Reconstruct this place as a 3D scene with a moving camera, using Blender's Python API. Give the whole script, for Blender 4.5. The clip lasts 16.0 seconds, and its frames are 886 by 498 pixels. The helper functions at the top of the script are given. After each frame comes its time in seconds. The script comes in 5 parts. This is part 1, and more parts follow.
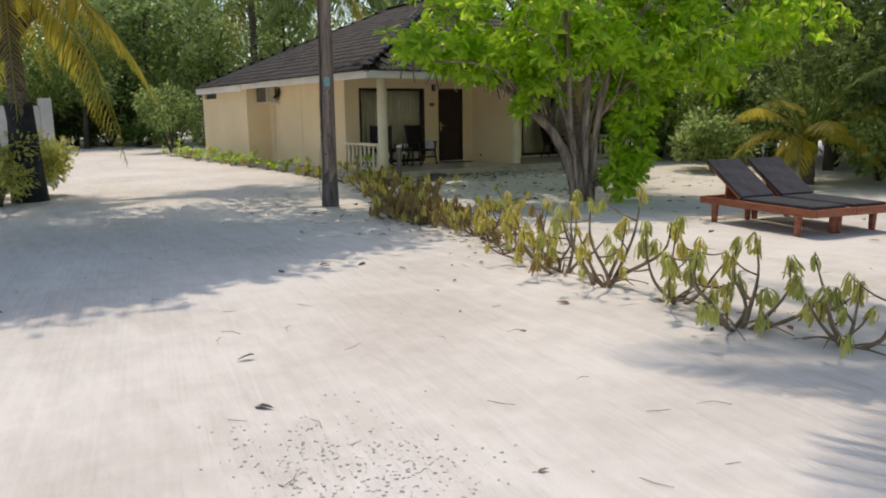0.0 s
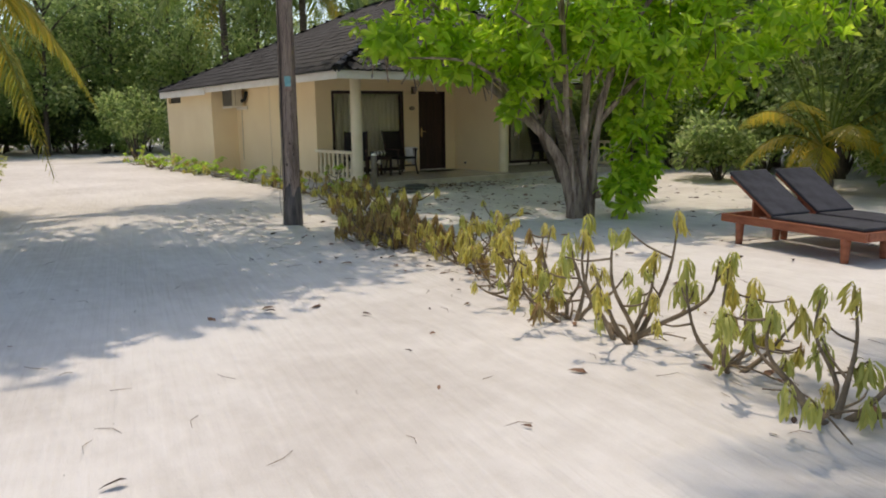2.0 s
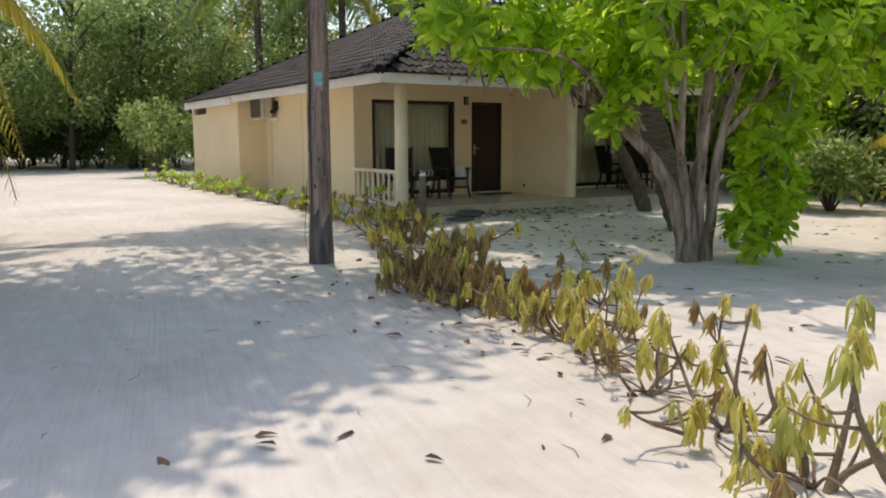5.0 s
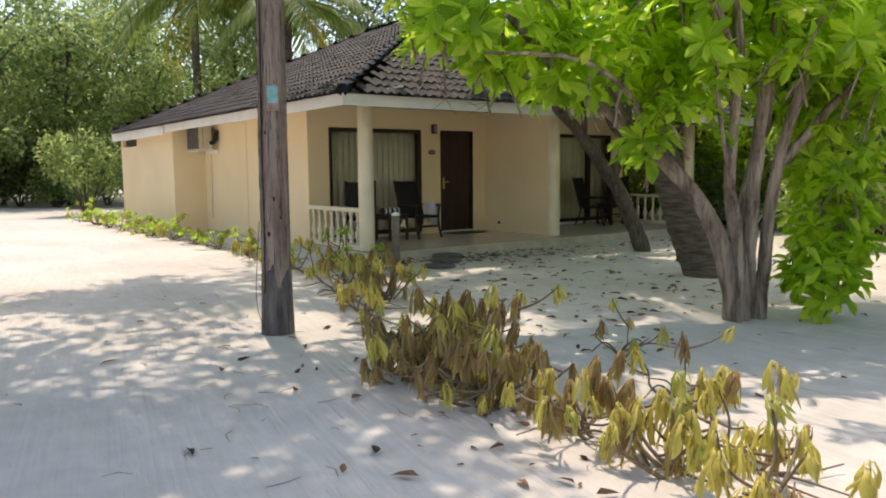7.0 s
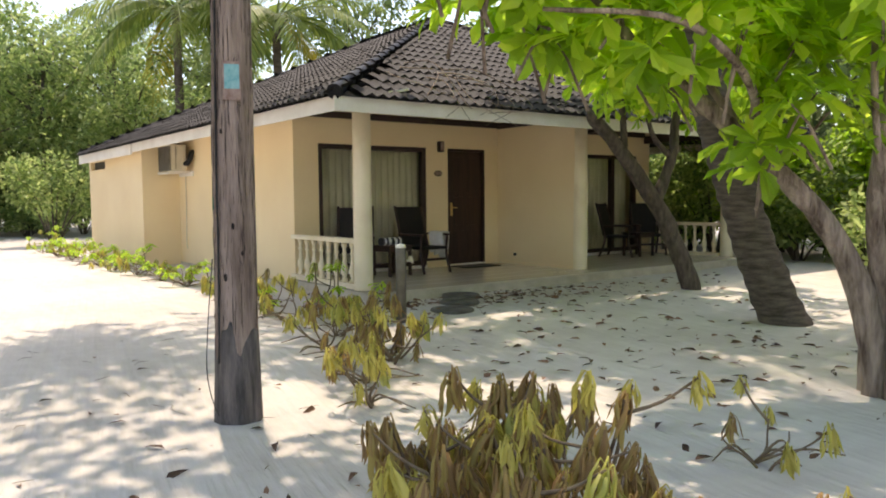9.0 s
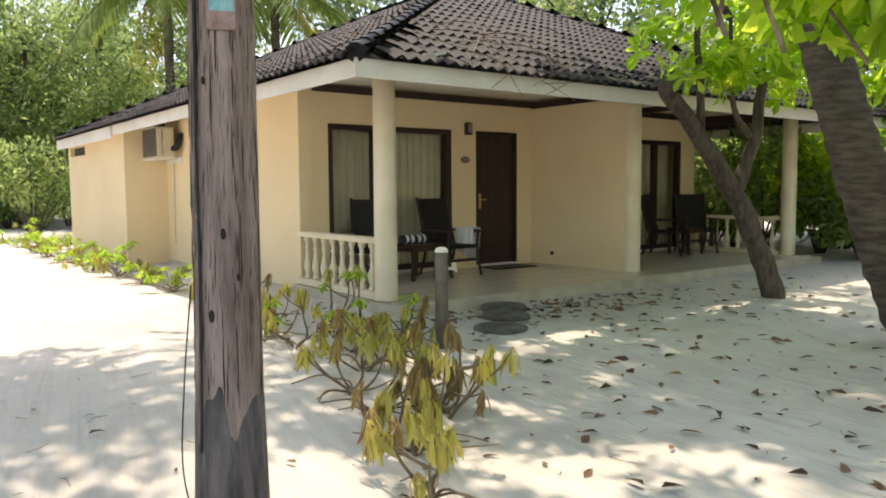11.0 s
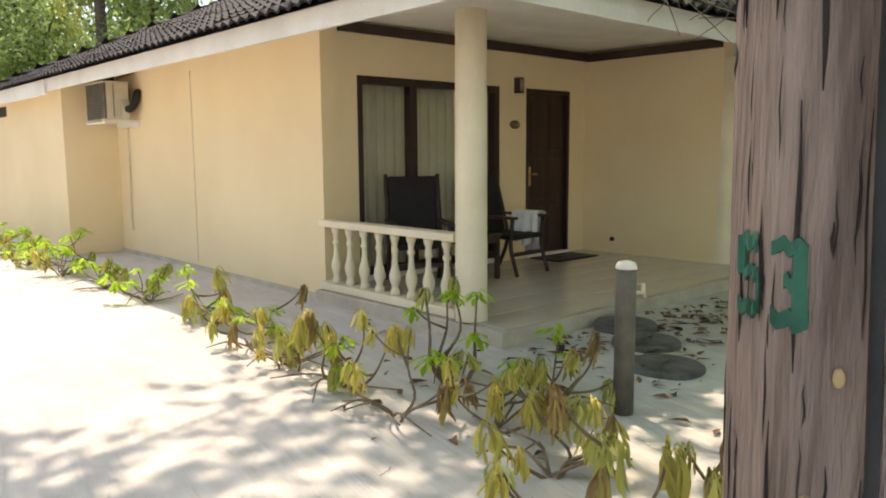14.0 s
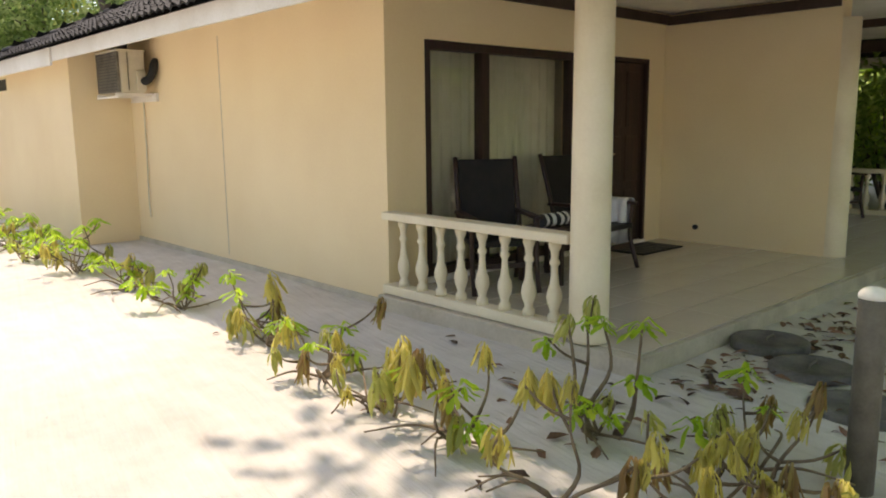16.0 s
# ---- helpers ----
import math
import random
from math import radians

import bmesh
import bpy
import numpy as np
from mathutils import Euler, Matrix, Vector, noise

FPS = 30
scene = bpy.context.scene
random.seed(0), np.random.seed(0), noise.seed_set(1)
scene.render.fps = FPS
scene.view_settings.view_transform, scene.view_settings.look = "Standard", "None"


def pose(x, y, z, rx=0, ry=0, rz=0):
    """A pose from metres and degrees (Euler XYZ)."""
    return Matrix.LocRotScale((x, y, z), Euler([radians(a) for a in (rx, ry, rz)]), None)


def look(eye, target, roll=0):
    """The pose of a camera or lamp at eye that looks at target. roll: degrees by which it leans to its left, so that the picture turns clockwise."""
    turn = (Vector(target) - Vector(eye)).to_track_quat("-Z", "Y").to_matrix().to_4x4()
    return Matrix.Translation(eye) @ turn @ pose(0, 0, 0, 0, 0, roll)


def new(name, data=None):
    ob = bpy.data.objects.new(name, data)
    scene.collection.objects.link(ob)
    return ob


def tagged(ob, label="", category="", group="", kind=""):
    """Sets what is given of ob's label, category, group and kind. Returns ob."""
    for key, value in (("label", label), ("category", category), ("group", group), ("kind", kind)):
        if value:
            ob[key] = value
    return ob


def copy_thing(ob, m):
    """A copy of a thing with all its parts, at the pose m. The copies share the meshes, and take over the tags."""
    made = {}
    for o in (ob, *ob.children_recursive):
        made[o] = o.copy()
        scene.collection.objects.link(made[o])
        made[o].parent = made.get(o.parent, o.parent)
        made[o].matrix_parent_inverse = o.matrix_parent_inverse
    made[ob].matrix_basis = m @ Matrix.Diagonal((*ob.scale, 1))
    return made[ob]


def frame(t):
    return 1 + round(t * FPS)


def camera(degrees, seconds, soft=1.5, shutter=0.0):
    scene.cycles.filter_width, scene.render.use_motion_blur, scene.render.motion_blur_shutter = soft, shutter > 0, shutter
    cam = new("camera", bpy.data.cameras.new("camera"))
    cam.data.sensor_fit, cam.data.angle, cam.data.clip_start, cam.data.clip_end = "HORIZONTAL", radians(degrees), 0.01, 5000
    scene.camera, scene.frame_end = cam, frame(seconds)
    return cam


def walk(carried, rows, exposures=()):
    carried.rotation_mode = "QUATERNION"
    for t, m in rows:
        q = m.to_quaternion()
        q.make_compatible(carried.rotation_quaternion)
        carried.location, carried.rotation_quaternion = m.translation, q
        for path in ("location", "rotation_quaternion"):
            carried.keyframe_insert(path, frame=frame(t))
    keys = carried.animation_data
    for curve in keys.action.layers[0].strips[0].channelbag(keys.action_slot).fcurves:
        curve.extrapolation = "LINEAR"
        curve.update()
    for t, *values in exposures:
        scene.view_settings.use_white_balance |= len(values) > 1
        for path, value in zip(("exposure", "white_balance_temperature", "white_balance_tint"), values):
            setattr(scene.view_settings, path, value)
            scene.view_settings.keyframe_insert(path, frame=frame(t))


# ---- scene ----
cam = camera(61.0, 16.0, 1.9)
PATH = [
    (0, (-8.968, -18.145, 1.541), (-7.884, -16.503, 1.183), -0.7),
    (0.5, (-8.648, -17.833, 1.526), (-7.541, -16.205, 1.172), -0.8),
    (1, (-8.415, -17.494, 1.547), (-7.296, -15.874, 1.191), -0.8),
    (1.5, (-8.126, -17.112, 1.5), (-6.991, -15.505, 1.143), -0.6),
    (2, (-7.958, -16.764, 1.522), (-6.839, -15.144, 1.177), -0.8),
    (2.5, (-7.748, -16.39, 1.508), (-6.66, -14.744, 1.178), -0.7),
    (3, (-7.466, -15.98, 1.5), (-6.398, -14.321, 1.177), -0.5),
    (3.5, (-7.283, -15.506, 1.441), (-6.246, -13.824, 1.13), -0.5),
    (4, (-7.097, -15.102, 1.422), (-6.07, -13.413, 1.118), -0.3),
    (6.5, (-6.298, -12.848, 1.405), (-5.155, -11.225, 1.16), -0.2),
    (7, (-6.09, -12.332, 1.404), (-4.914, -10.728, 1.195), -0.5),
    (7.5, (-5.869, -11.852, 1.399), (-4.684, -10.25, 1.23), -0.4),
    (8, (-5.55, -11.395, 1.408), (-4.357, -9.797, 1.251), -0.6),
    (8.5, (-5.349, -10.929, 1.401), (-4.151, -9.333, 1.263), -0.6),
    (9, (-5.062, -10.498, 1.319), (-3.867, -8.9, 1.186), -0.5),
    (11.5, (-4.215, -8.34, 1.338), (-3.005, -6.758, 1.161), -0.4),
    (12, (-4.074, -7.875, 1.382), (-2.842, -6.312, 1.19), -0.4),
    (12.5, (-4.070, -7.448, 1.397), (-2.816, -5.901, 1.211), -0.5),
    (13, (-3.979, -6.998, 1.372), (-2.666, -5.5, 1.188), -0.3),
    (13.5, (-4.026, -6.517, 1.396), (-2.684, -5.051, 1.174), -0.4),
    (14, (-4.055, -6.095, 1.423), (-2.717, -4.63, 1.171), -0.4),
    (14.5, (-3.953, -5.635, 1.432), (-2.616, -4.176, 1.14), -0.4),
    (15, (-3.89, -5.256, 1.466), (-2.556, -3.8, 1.151), -0.5),
    (15.5, (-3.811, -4.954, 1.474), (-2.467, -3.507, 1.152), -0.5),
    (16, (-3.803, -4.785, 1.484), (-2.473, -3.327, 1.161), -0.6),
]
walk(cam, [(t, look(eye, target, roll)) for t, eye, target, roll in PATH], [(0, 0.60, 7400, 14), (4, 0.72, 7500, 15), (7, 1.18, 7700, 17), (9, 1.48, 8000, 18), (12, 1.68, 7900, 16), (13.5, 1.70, 8000, 17), (16, 1.46, 8000, 18)])

# ---- world, sun ----
SUN_DIR = Vector((0.10, 0.30, 0.95)).normalized()
world = bpy.data.worlds.new("world")
scene.world = world
world.use_nodes = True
wn = world.node_tree.nodes
sky = wn.new("ShaderNodeTexSky")
sky.sky_type = "NISHITA"
sky.sun_disc = False
sky.sun_elevation = math.asin(SUN_DIR.z)
sky.sun_rotation = math.atan2(SUN_DIR.x, SUN_DIR.y)
wn["Background"].inputs["Strength"].default_value = 0.15
world.node_tree.links.new(sky.outputs[0], wn["Background"].inputs["Color"])
sun_data = bpy.data.lights.new("sun", "SUN")
sun_data.energy = 1.5
sun_data.angle = radians(0.8)
sun_data.color = (1.0, 0.95, 0.87)
sun = new("sun", sun_data)
sun.matrix_world = look(SUN_DIR * 60, (0, 0, 0))


# ---- materials ----
def mat(name, c1, c2, rough=0.7, scale=6.0, fine=60.0, bump=0.15, metal=0.0, stretch=(1, 1, 1), dist=0.01, spec=0.4, vary=0.0):
    """Two-scale noise between two colours, with grain and relief."""
    m = bpy.data.materials.new(name)
    m.use_nodes = True
    nt = m.node_tree
    n, l = nt.nodes, nt.links
    b = n["Principled BSDF"]
    b.inputs["Roughness"].default_value = rough
    b.inputs["Metallic"].default_value = metal
    b.inputs["Specular IOR Level"].default_value = spec
    tc = n.new("ShaderNodeTexCoord")
    mp = n.new("ShaderNodeMapping")
    mp.inputs["Scale"].default_value = stretch
    l.new(tc.outputs["Object"], mp.inputs[0])
    a = n.new("ShaderNodeTexNoise")
    a.inputs["Scale"].default_value = scale
    a.inputs["Detail"].default_value = 5
    f = n.new("ShaderNodeTexNoise")
    f.inputs["Scale"].default_value = fine
    f.inputs["Detail"].default_value = 4
    l.new(mp.outputs[0], a.inputs["Vector"])
    l.new(mp.outputs[0], f.inputs["Vector"])
    mx = n.new("ShaderNodeMath")
    mx.operation = "MULTIPLY_ADD"
    mx.inputs[1].default_value = 0.35
    l.new(f.outputs[0], mx.inputs[0])
    sub = n.new("ShaderNodeMath")
    sub.operation = "SUBTRACT"
    sub.inputs[1].default_value = 0.175
    l.new(a.outputs[0], sub.inputs[0])
    l.new(sub.outputs[0], mx.inputs[2])
    last = mx.outputs[0]
    if vary:
        info = n.new("ShaderNodeObjectInfo")
        geo = n.new("ShaderNodeNewGeometry")
        add = n.new("ShaderNodeMath")
        l.new(info.outputs["Random"], add.inputs[0])
        l.new(geo.outputs["Random Per Island"], add.inputs[1])
        fr = n.new("ShaderNodeMath")
        fr.operation = "FRACT"
        l.new(add.outputs[0], fr.inputs[0])
        va = n.new("ShaderNodeMath")
        va.operation = "MULTIPLY_ADD"
        va.inputs[1].default_value = vary
        sh = n.new("ShaderNodeMath")
        sh.operation = "SUBTRACT"
        sh.inputs[1].default_value = vary / 2
        l.new(last, sh.inputs[0])
        l.new(fr.outputs[0], va.inputs[0])
        l.new(sh.outputs[0], va.inputs[2])
        last = va.outputs[0]
    cr = n.new("ShaderNodeValToRGB")
    cr.color_ramp.elements[0].position, cr.color_ramp.elements[1].position = 0.3, 0.7
    cr.color_ramp.elements[0].color, cr.color_ramp.elements[1].color = (*c1, 1), (*c2, 1)
    l.new(last, cr.inputs[0])
    l.new(cr.outputs[0], b.inputs["Base Color"])
    if bump:
        bp = n.new("ShaderNodeBump")
        bp.inputs["Strength"].default_value = bump
        bp.inputs["Distance"].default_value = dist
        l.new(f.outputs[0], bp.inputs["Height"])
        l.new(bp.outputs[0], b.inputs["Normal"])
    return m


def leaf_mat(name, c1, c2, c3, trans=0.4, rough=0.45, through_=1.5):
    """Leaf: colour differs leaf by leaf, some light shines through."""
    m = bpy.data.materials.new(name)
    m.use_nodes = True
    n, l = m.node_tree.nodes, m.node_tree.links
    b, out = n["Principled BSDF"], n["Material Output"]
    b.inputs["Roughness"].default_value = rough
    geo = n.new("ShaderNodeNewGeometry")
    tc = n.new("ShaderNodeTexCoord")
    no = n.new("ShaderNodeTexNoise")
    no.inputs["Scale"].default_value = 1.3
    l.new(tc.outputs["Object"], no.inputs["Vector"])
    mix = n.new("ShaderNodeMath")
    mix.operation = "MULTIPLY_ADD"
    mix.inputs[1].default_value = 0.55
    l.new(geo.outputs["Random Per Island"], mix.inputs[0])
    half = n.new("ShaderNodeMath")
    half.operation = "MULTIPLY"
    half.inputs[1].default_value = 0.45
    l.new(no.outputs[0], half.inputs[0])
    l.new(half.outputs[0], mix.inputs[2])
    cr = n.new("ShaderNodeValToRGB")
    e = cr.color_ramp.elements
    e[0].position, e[1].position = 0.2, 0.8
    e[0].color, e[1].color = (*c1, 1), (*c3, 1)
    k = e.new(0.5)
    k.color = (*c2, 1)
    l.new(mix.outputs[0], cr.inputs[0])
    l.new(cr.outputs[0], b.inputs["Base Color"])
    tr = n.new("ShaderNodeBsdfTranslucent")
    hs = n.new("ShaderNodeHueSaturation")
    hs.inputs["Value"].default_value = through_
    l.new(cr.outputs[0], hs.inputs["Color"])
    l.new(hs.outputs[0], tr.inputs["Color"])
    ms = n.new("ShaderNodeMixShader")
    ms.inputs[0].default_value = trans
    l.new(b.outputs[0], ms.inputs[1])
    l.new(tr.outputs[0], ms.inputs[2])
    l.new(ms.outputs[0], out.inputs["Surface"])
    return m


def sand_mat():
    """Pale coral sand: stains, wheel ruts along the road, grain."""
    m = bpy.data.materials.new("coral_sand")
    m.use_nodes = True
    n, l = m.node_tree.nodes, m.node_tree.links
    b = n["Principled BSDF"]
    b.inputs["Roughness"].default_value = 0.95
    b.inputs["Specular IOR Level"].default_value = 0.1
    tc = n.new("ShaderNodeTexCoord")

    def tex(scale, detail, stretch=(1, 1, 1), turn=0.0):
        mp = n.new("ShaderNodeMapping")
        mp.vector_type = "TEXTURE"
        mp.inputs["Scale"].default_value = [1 / k for k in stretch]
        mp.inputs["Rotation"].default_value = (0, 0, turn)
        no = n.new("ShaderNodeTexNoise")
        no.inputs["Scale"].default_value, no.inputs["Detail"].default_value = scale, detail
        l.new(tc.outputs["Object"], mp.inputs[0])
        l.new(mp.outputs[0], no.inputs["Vector"])
        return no.outputs[0]

    big, mid, grain = tex(0.5, 6), tex(5, 6), tex(160, 3)
    ruts = tex(3.0, 4, (3.5, 0.12, 1), radians(1))
    tracks = tex(9.0, 3, (3.2, 0.07, 1), radians(-12))

    def mul(a, k, c):
        x = n.new("ShaderNodeMath")
        x.operation = "MULTIPLY_ADD"
        l.new(a, x.inputs[0])
        x.inputs[1].default_value = k
        if isinstance(c, float):
            x.inputs[2].default_value = c
        else:
            l.new(c, x.inputs[2])
        return x.outputs[0]

    v = mul(big, 0.5, mul(mid, 0.25, mul(ruts, 0.16, mul(tracks, 0.14, mul(grain, 0.18, -0.10)))))
    cr = n.new("ShaderNodeValToRGB")
    cr.color_ramp.elements[0].position, cr.color_ramp.elements[1].position = 0.36, 0.62
    cr.color_ramp.elements[0].color = (0.52, 0.475, 0.42, 1)
    cr.color_ramp.elements[1].color = (0.70, 0.66, 0.605, 1)
    l.new(v, cr.inputs[0])
    l.new(cr.outputs[0], b.inputs["Base Color"])
    h = mul(ruts, 0.7, mul(tracks, 0.55, mul(mid, 0.8, mul(grain, 0.14, 0.0))))
    bp = n.new("ShaderNodeBump")
    bp.inputs["Strength"].default_value, bp.inputs["Distance"].default_value = 0.85, 0.03
    l.new(h, bp.inputs["Height"])
    l.new(bp.outputs[0], b.inputs["Normal"])
    return m


SAND = sand_mat()
CREAM = mat("cream_plaster", (0.80, 0.63, 0.39), (0.86, 0.70, 0.45), 0.85, 0.8, 45, 0.12)
WHITE = mat("white_paint", (0.76, 0.71, 0.63), (0.88, 0.84, 0.77), 0.6, 2.5, 40, 0.1)
IVORY = mat("ivory_paint", (0.76, 0.65, 0.46), (0.85, 0.75, 0.56), 0.6, 3, 50, 0.1)
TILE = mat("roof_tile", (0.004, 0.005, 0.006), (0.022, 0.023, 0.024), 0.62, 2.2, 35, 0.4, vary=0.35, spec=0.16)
TILE_UNDER = mat("roof_underlay", (0.03, 0.03, 0.03), (0.05, 0.05, 0.05), 0.9)
DARKWOOD = mat("dark_wood", (0.022, 0.011, 0.009), (0.05, 0.022, 0.016), 0.45, 3, 30, 0.15, stretch=(6, 6, 0.6))
BEAM = mat("brown_trim", (0.03, 0.016, 0.012), (0.06, 0.034, 0.026), 0.6, 4, 40, 0.15)
RATTAN = mat("dark_weave", (0.004, 0.004, 0.005), (0.014, 0.011, 0.011), 0.7, 12, 120, 0.5)
FLOOR = mat("glazed_floor_tile", (0.58, 0.52, 0.43), (0.66, 0.60, 0.50), 0.2, 1.2, 30, 0.03, spec=0.5)
PLINTH = mat("weathered_render", (0.46, 0.40, 0.31), (0.62, 0.55, 0.44), 0.9, 4, 40, 0.3)
CURTAIN = mat("cream_curtain", (0.76, 0.71, 0.50), (0.86, 0.81, 0.62), 0.9, 5, 150, 0.1)
ROOM = mat("room_plaster", (0.45, 0.40, 0.32), (0.5, 0.45, 0.36), 0.9, 2, 40, 0.05)
POLE = mat("weathered_pole_wood", (0.17, 0.118, 0.093), (0.40, 0.30, 0.25), 0.9, 3.5, 28, 0.9, stretch=(5, 5, 0.35), dist=0.02)
CRACK = mat("crack_dark_wood", (0.018, 0.013, 0.011), (0.04, 0.03, 0.025), 0.95, 8, 60, 0.4)
TAR = mat("tarred_wood", (0.05, 0.045, 0.043), (0.17, 0.145, 0.135), 0.85, 6, 40, 0.6, stretch=(4, 4, 0.5))
BARK = mat("pale_bark", (0.085, 0.055, 0.038), (0.42, 0.33, 0.26), 0.9, 4, 18, 1.0, stretch=(3, 3, 0.5), dist=0.03)
DARKBARK = mat("dark_bark", (0.05, 0.038, 0.03), (0.15, 0.12, 0.095), 0.9, 6, 30, 0.9, stretch=(3, 3, 0.6), dist=0.02)
PALMBARK = mat("palm_bark", (0.06, 0.045, 0.035), (0.19, 0.15, 0.12), 0.9, 5, 40, 0.8, stretch=(1, 1, 5), dist=0.02)
STEM = mat("dry_stem", (0.12, 0.085, 0.055), (0.27, 0.20, 0.125), 0.8, 10, 60, 0.4)
METAL_GREY = mat("grey_painted_metal", (0.10, 0.09, 0.07), (0.17, 0.155, 0.125), 0.6, 8, 80, 0.2)
BRASS = mat("brass", (0.55, 0.38, 0.15), (0.70, 0.52, 0.24), 0.3, 10, 80, 0.05, metal=1.0)
PLASTIC = mat("aged_white_plastic", (0.52, 0.47, 0.36), (0.62, 0.57, 0.45), 0.5, 4, 50, 0.08)
GRILLE = mat("dark_grille", (0.03, 0.03, 0.03), (0.07, 0.07, 0.065), 0.6)
CONCRETE_DARK = mat("damp_concrete", (0.07, 0.065, 0.058), (0.19, 0.175, 0.155), 0.9, 5, 50, 0.5)
TEAK = mat("red_stained_wood", (0.20, 0.055, 0.025), (0.33, 0.11, 0.055), 0.5, 4, 40, 0.2, stretch=(1, 5, 5))
CUSHION = mat("charcoal_canvas", (0.022, 0.023, 0.028), (0.05, 0.05, 0.06), 0.85, 6, 150, 0.2)
TOWEL = mat("white_towel", (0.70, 0.69, 0.70), (0.82, 0.81, 0.81), 0.95, 12, 200, 0.5)
TEAL = mat("teal_paint", (0.10, 0.33, 0.36), (0.25, 0.48, 0.48), 0.7, 18, 80, 0.2)
GREENPAINT = mat("green_paint", (0.006, 0.07, 0.045), (0.025, 0.14, 0.09), 0.8, 20, 60, 0.3)
RUST = mat("rusty_plate", (0.22, 0.13, 0.10), (0.40, 0.30, 0.26), 0.8, 14, 80, 0.3)
CHIP = mat("chipped_ochre_wood", (0.36, 0.24, 0.11), (0.52, 0.38, 0.20), 0.9, 20, 90, 0.4)
RUBBER = mat("black_rubber", (0.012, 0.012, 0.012), (0.03, 0.03, 0.03), 0.7)
BLACKWRAP = mat("black_shade_net", (0.010, 0.011, 0.014), (0.028, 0.03, 0.036), 0.9, 5, 90, 0.4)
GREYWALL = mat("grey_wall", (0.42, 0.43, 0.44), (0.58, 0.58, 0.57), 0.9, 2, 40, 0.2)
LITTER = mat("dead_leaf", (0.06, 0.035, 0.022), (0.24, 0.13, 0.075), 0.85, 5, 60, 0.3, vary=0.7)
WILT_BROWN = leaf_mat("wilted_leaf_brown", (0.20, 0.115, 0.05), (0.36, 0.23, 0.09), (0.44, 0.36, 0.11), 0.4, 0.65)
WILT_YELLOW = leaf_mat("wilted_leaf_yellow", (0.32, 0.24, 0.07), (0.52, 0.47, 0.11), (0.66, 0.58, 0.16), 0.45, 0.55)
WILT_GREEN = leaf_mat("wilted_leaf_green", (0.25, 0.26, 0.06), (0.42, 0.43, 0.11), (0.58, 0.56, 0.18), 0.45, 0.5)
LEAF_BRIGHT = leaf_mat("bright_leaf", (0.15, 0.26, 0.022), (0.28, 0.43, 0.035), (0.50, 0.58, 0.07), 0.68, 0.38, 1.85)
LEAF_MID = leaf_mat("mid_leaf", (0.10, 0.16, 0.05), (0.20, 0.275, 0.085), (0.38, 0.43, 0.17), 0.58, 0.5, 1.8)
LEAF_DARK = leaf_mat("dark_leaf", (0.045, 0.08, 0.024), (0.085, 0.135, 0.04), (0.16, 0.20, 0.075), 0.5, 0.65)
PALM_GREEN = leaf_mat("palm_leaf_green", (0.10, 0.15, 0.03), (0.18, 0.25, 0.05), (0.29, 0.33, 0.08), 0.45, 0.4)
PALM_YELLOW = leaf_mat("palm_leaf_yellow", (0.20, 0.22, 0.03), (0.36, 0.30, 0.035), (0.48, 0.34, 0.04), 0.45, 0.45)

GLASS = bpy.data.materials.new("window_glass")
GLASS.use_nodes = True
gb = GLASS.node_tree.nodes["Principled BSDF"]
gb.inputs["Transmission Weight"].default_value = 1.0
gb.inputs["Roughness"].default_value = 0.02
gb.inputs["IOR"].default_value = 1.45
gb.inputs["Base Color"].default_value = (0.97, 0.98, 0.97, 1)


# ---- mesh tools ----
def box(bm, x0, x1, y0, y1, z0, z1, bevel=0.0, m=None):
    r = bmesh.ops.create_cube(bm, size=1.0)
    vs = r["verts"]
    for v in vs:
        v.co = Vector(((x0 + x1) / 2 + v.co.x * (x1 - x0), (y0 + y1) / 2 + v.co.y * (y1 - y0), (z0 + z1) / 2 + v.co.z * (z1 - z0)))
    if bevel:
        es = list({e for v in vs for e in v.link_edges})
        r = bmesh.ops.bevel(bm, geom=es, offset=bevel, segments=2, affect="EDGES", profile=0.6)
        vs = list({v for f in r["faces"] for v in f.verts} | {v for v in vs if v.is_valid})
    if m is not None:
        bmesh.ops.transform(bm, matrix=m, verts=vs)
    return bm


def lathe(bm, prof, at=(0, 0, 0), seg=20):
    """Turned shape from (radius, height) pairs."""
    rings = []
    for r, z in prof:
        rings.append([bm.verts.new((at[0] + r * math.cos(6.28318 * i / seg), at[1] + r * math.sin(6.28318 * i / seg), at[2] + z)) for i in range(seg)])
    for a, b in zip(rings, rings[1:]):
        for i in range(seg):
            f = bm.faces.new((a[i], a[(i + 1) % seg], b[(i + 1) % seg], b[i]))
            f.smooth = True
    bm.faces.new(rings[0][::-1])
    bm.faces.new(rings[-1])
    return bm


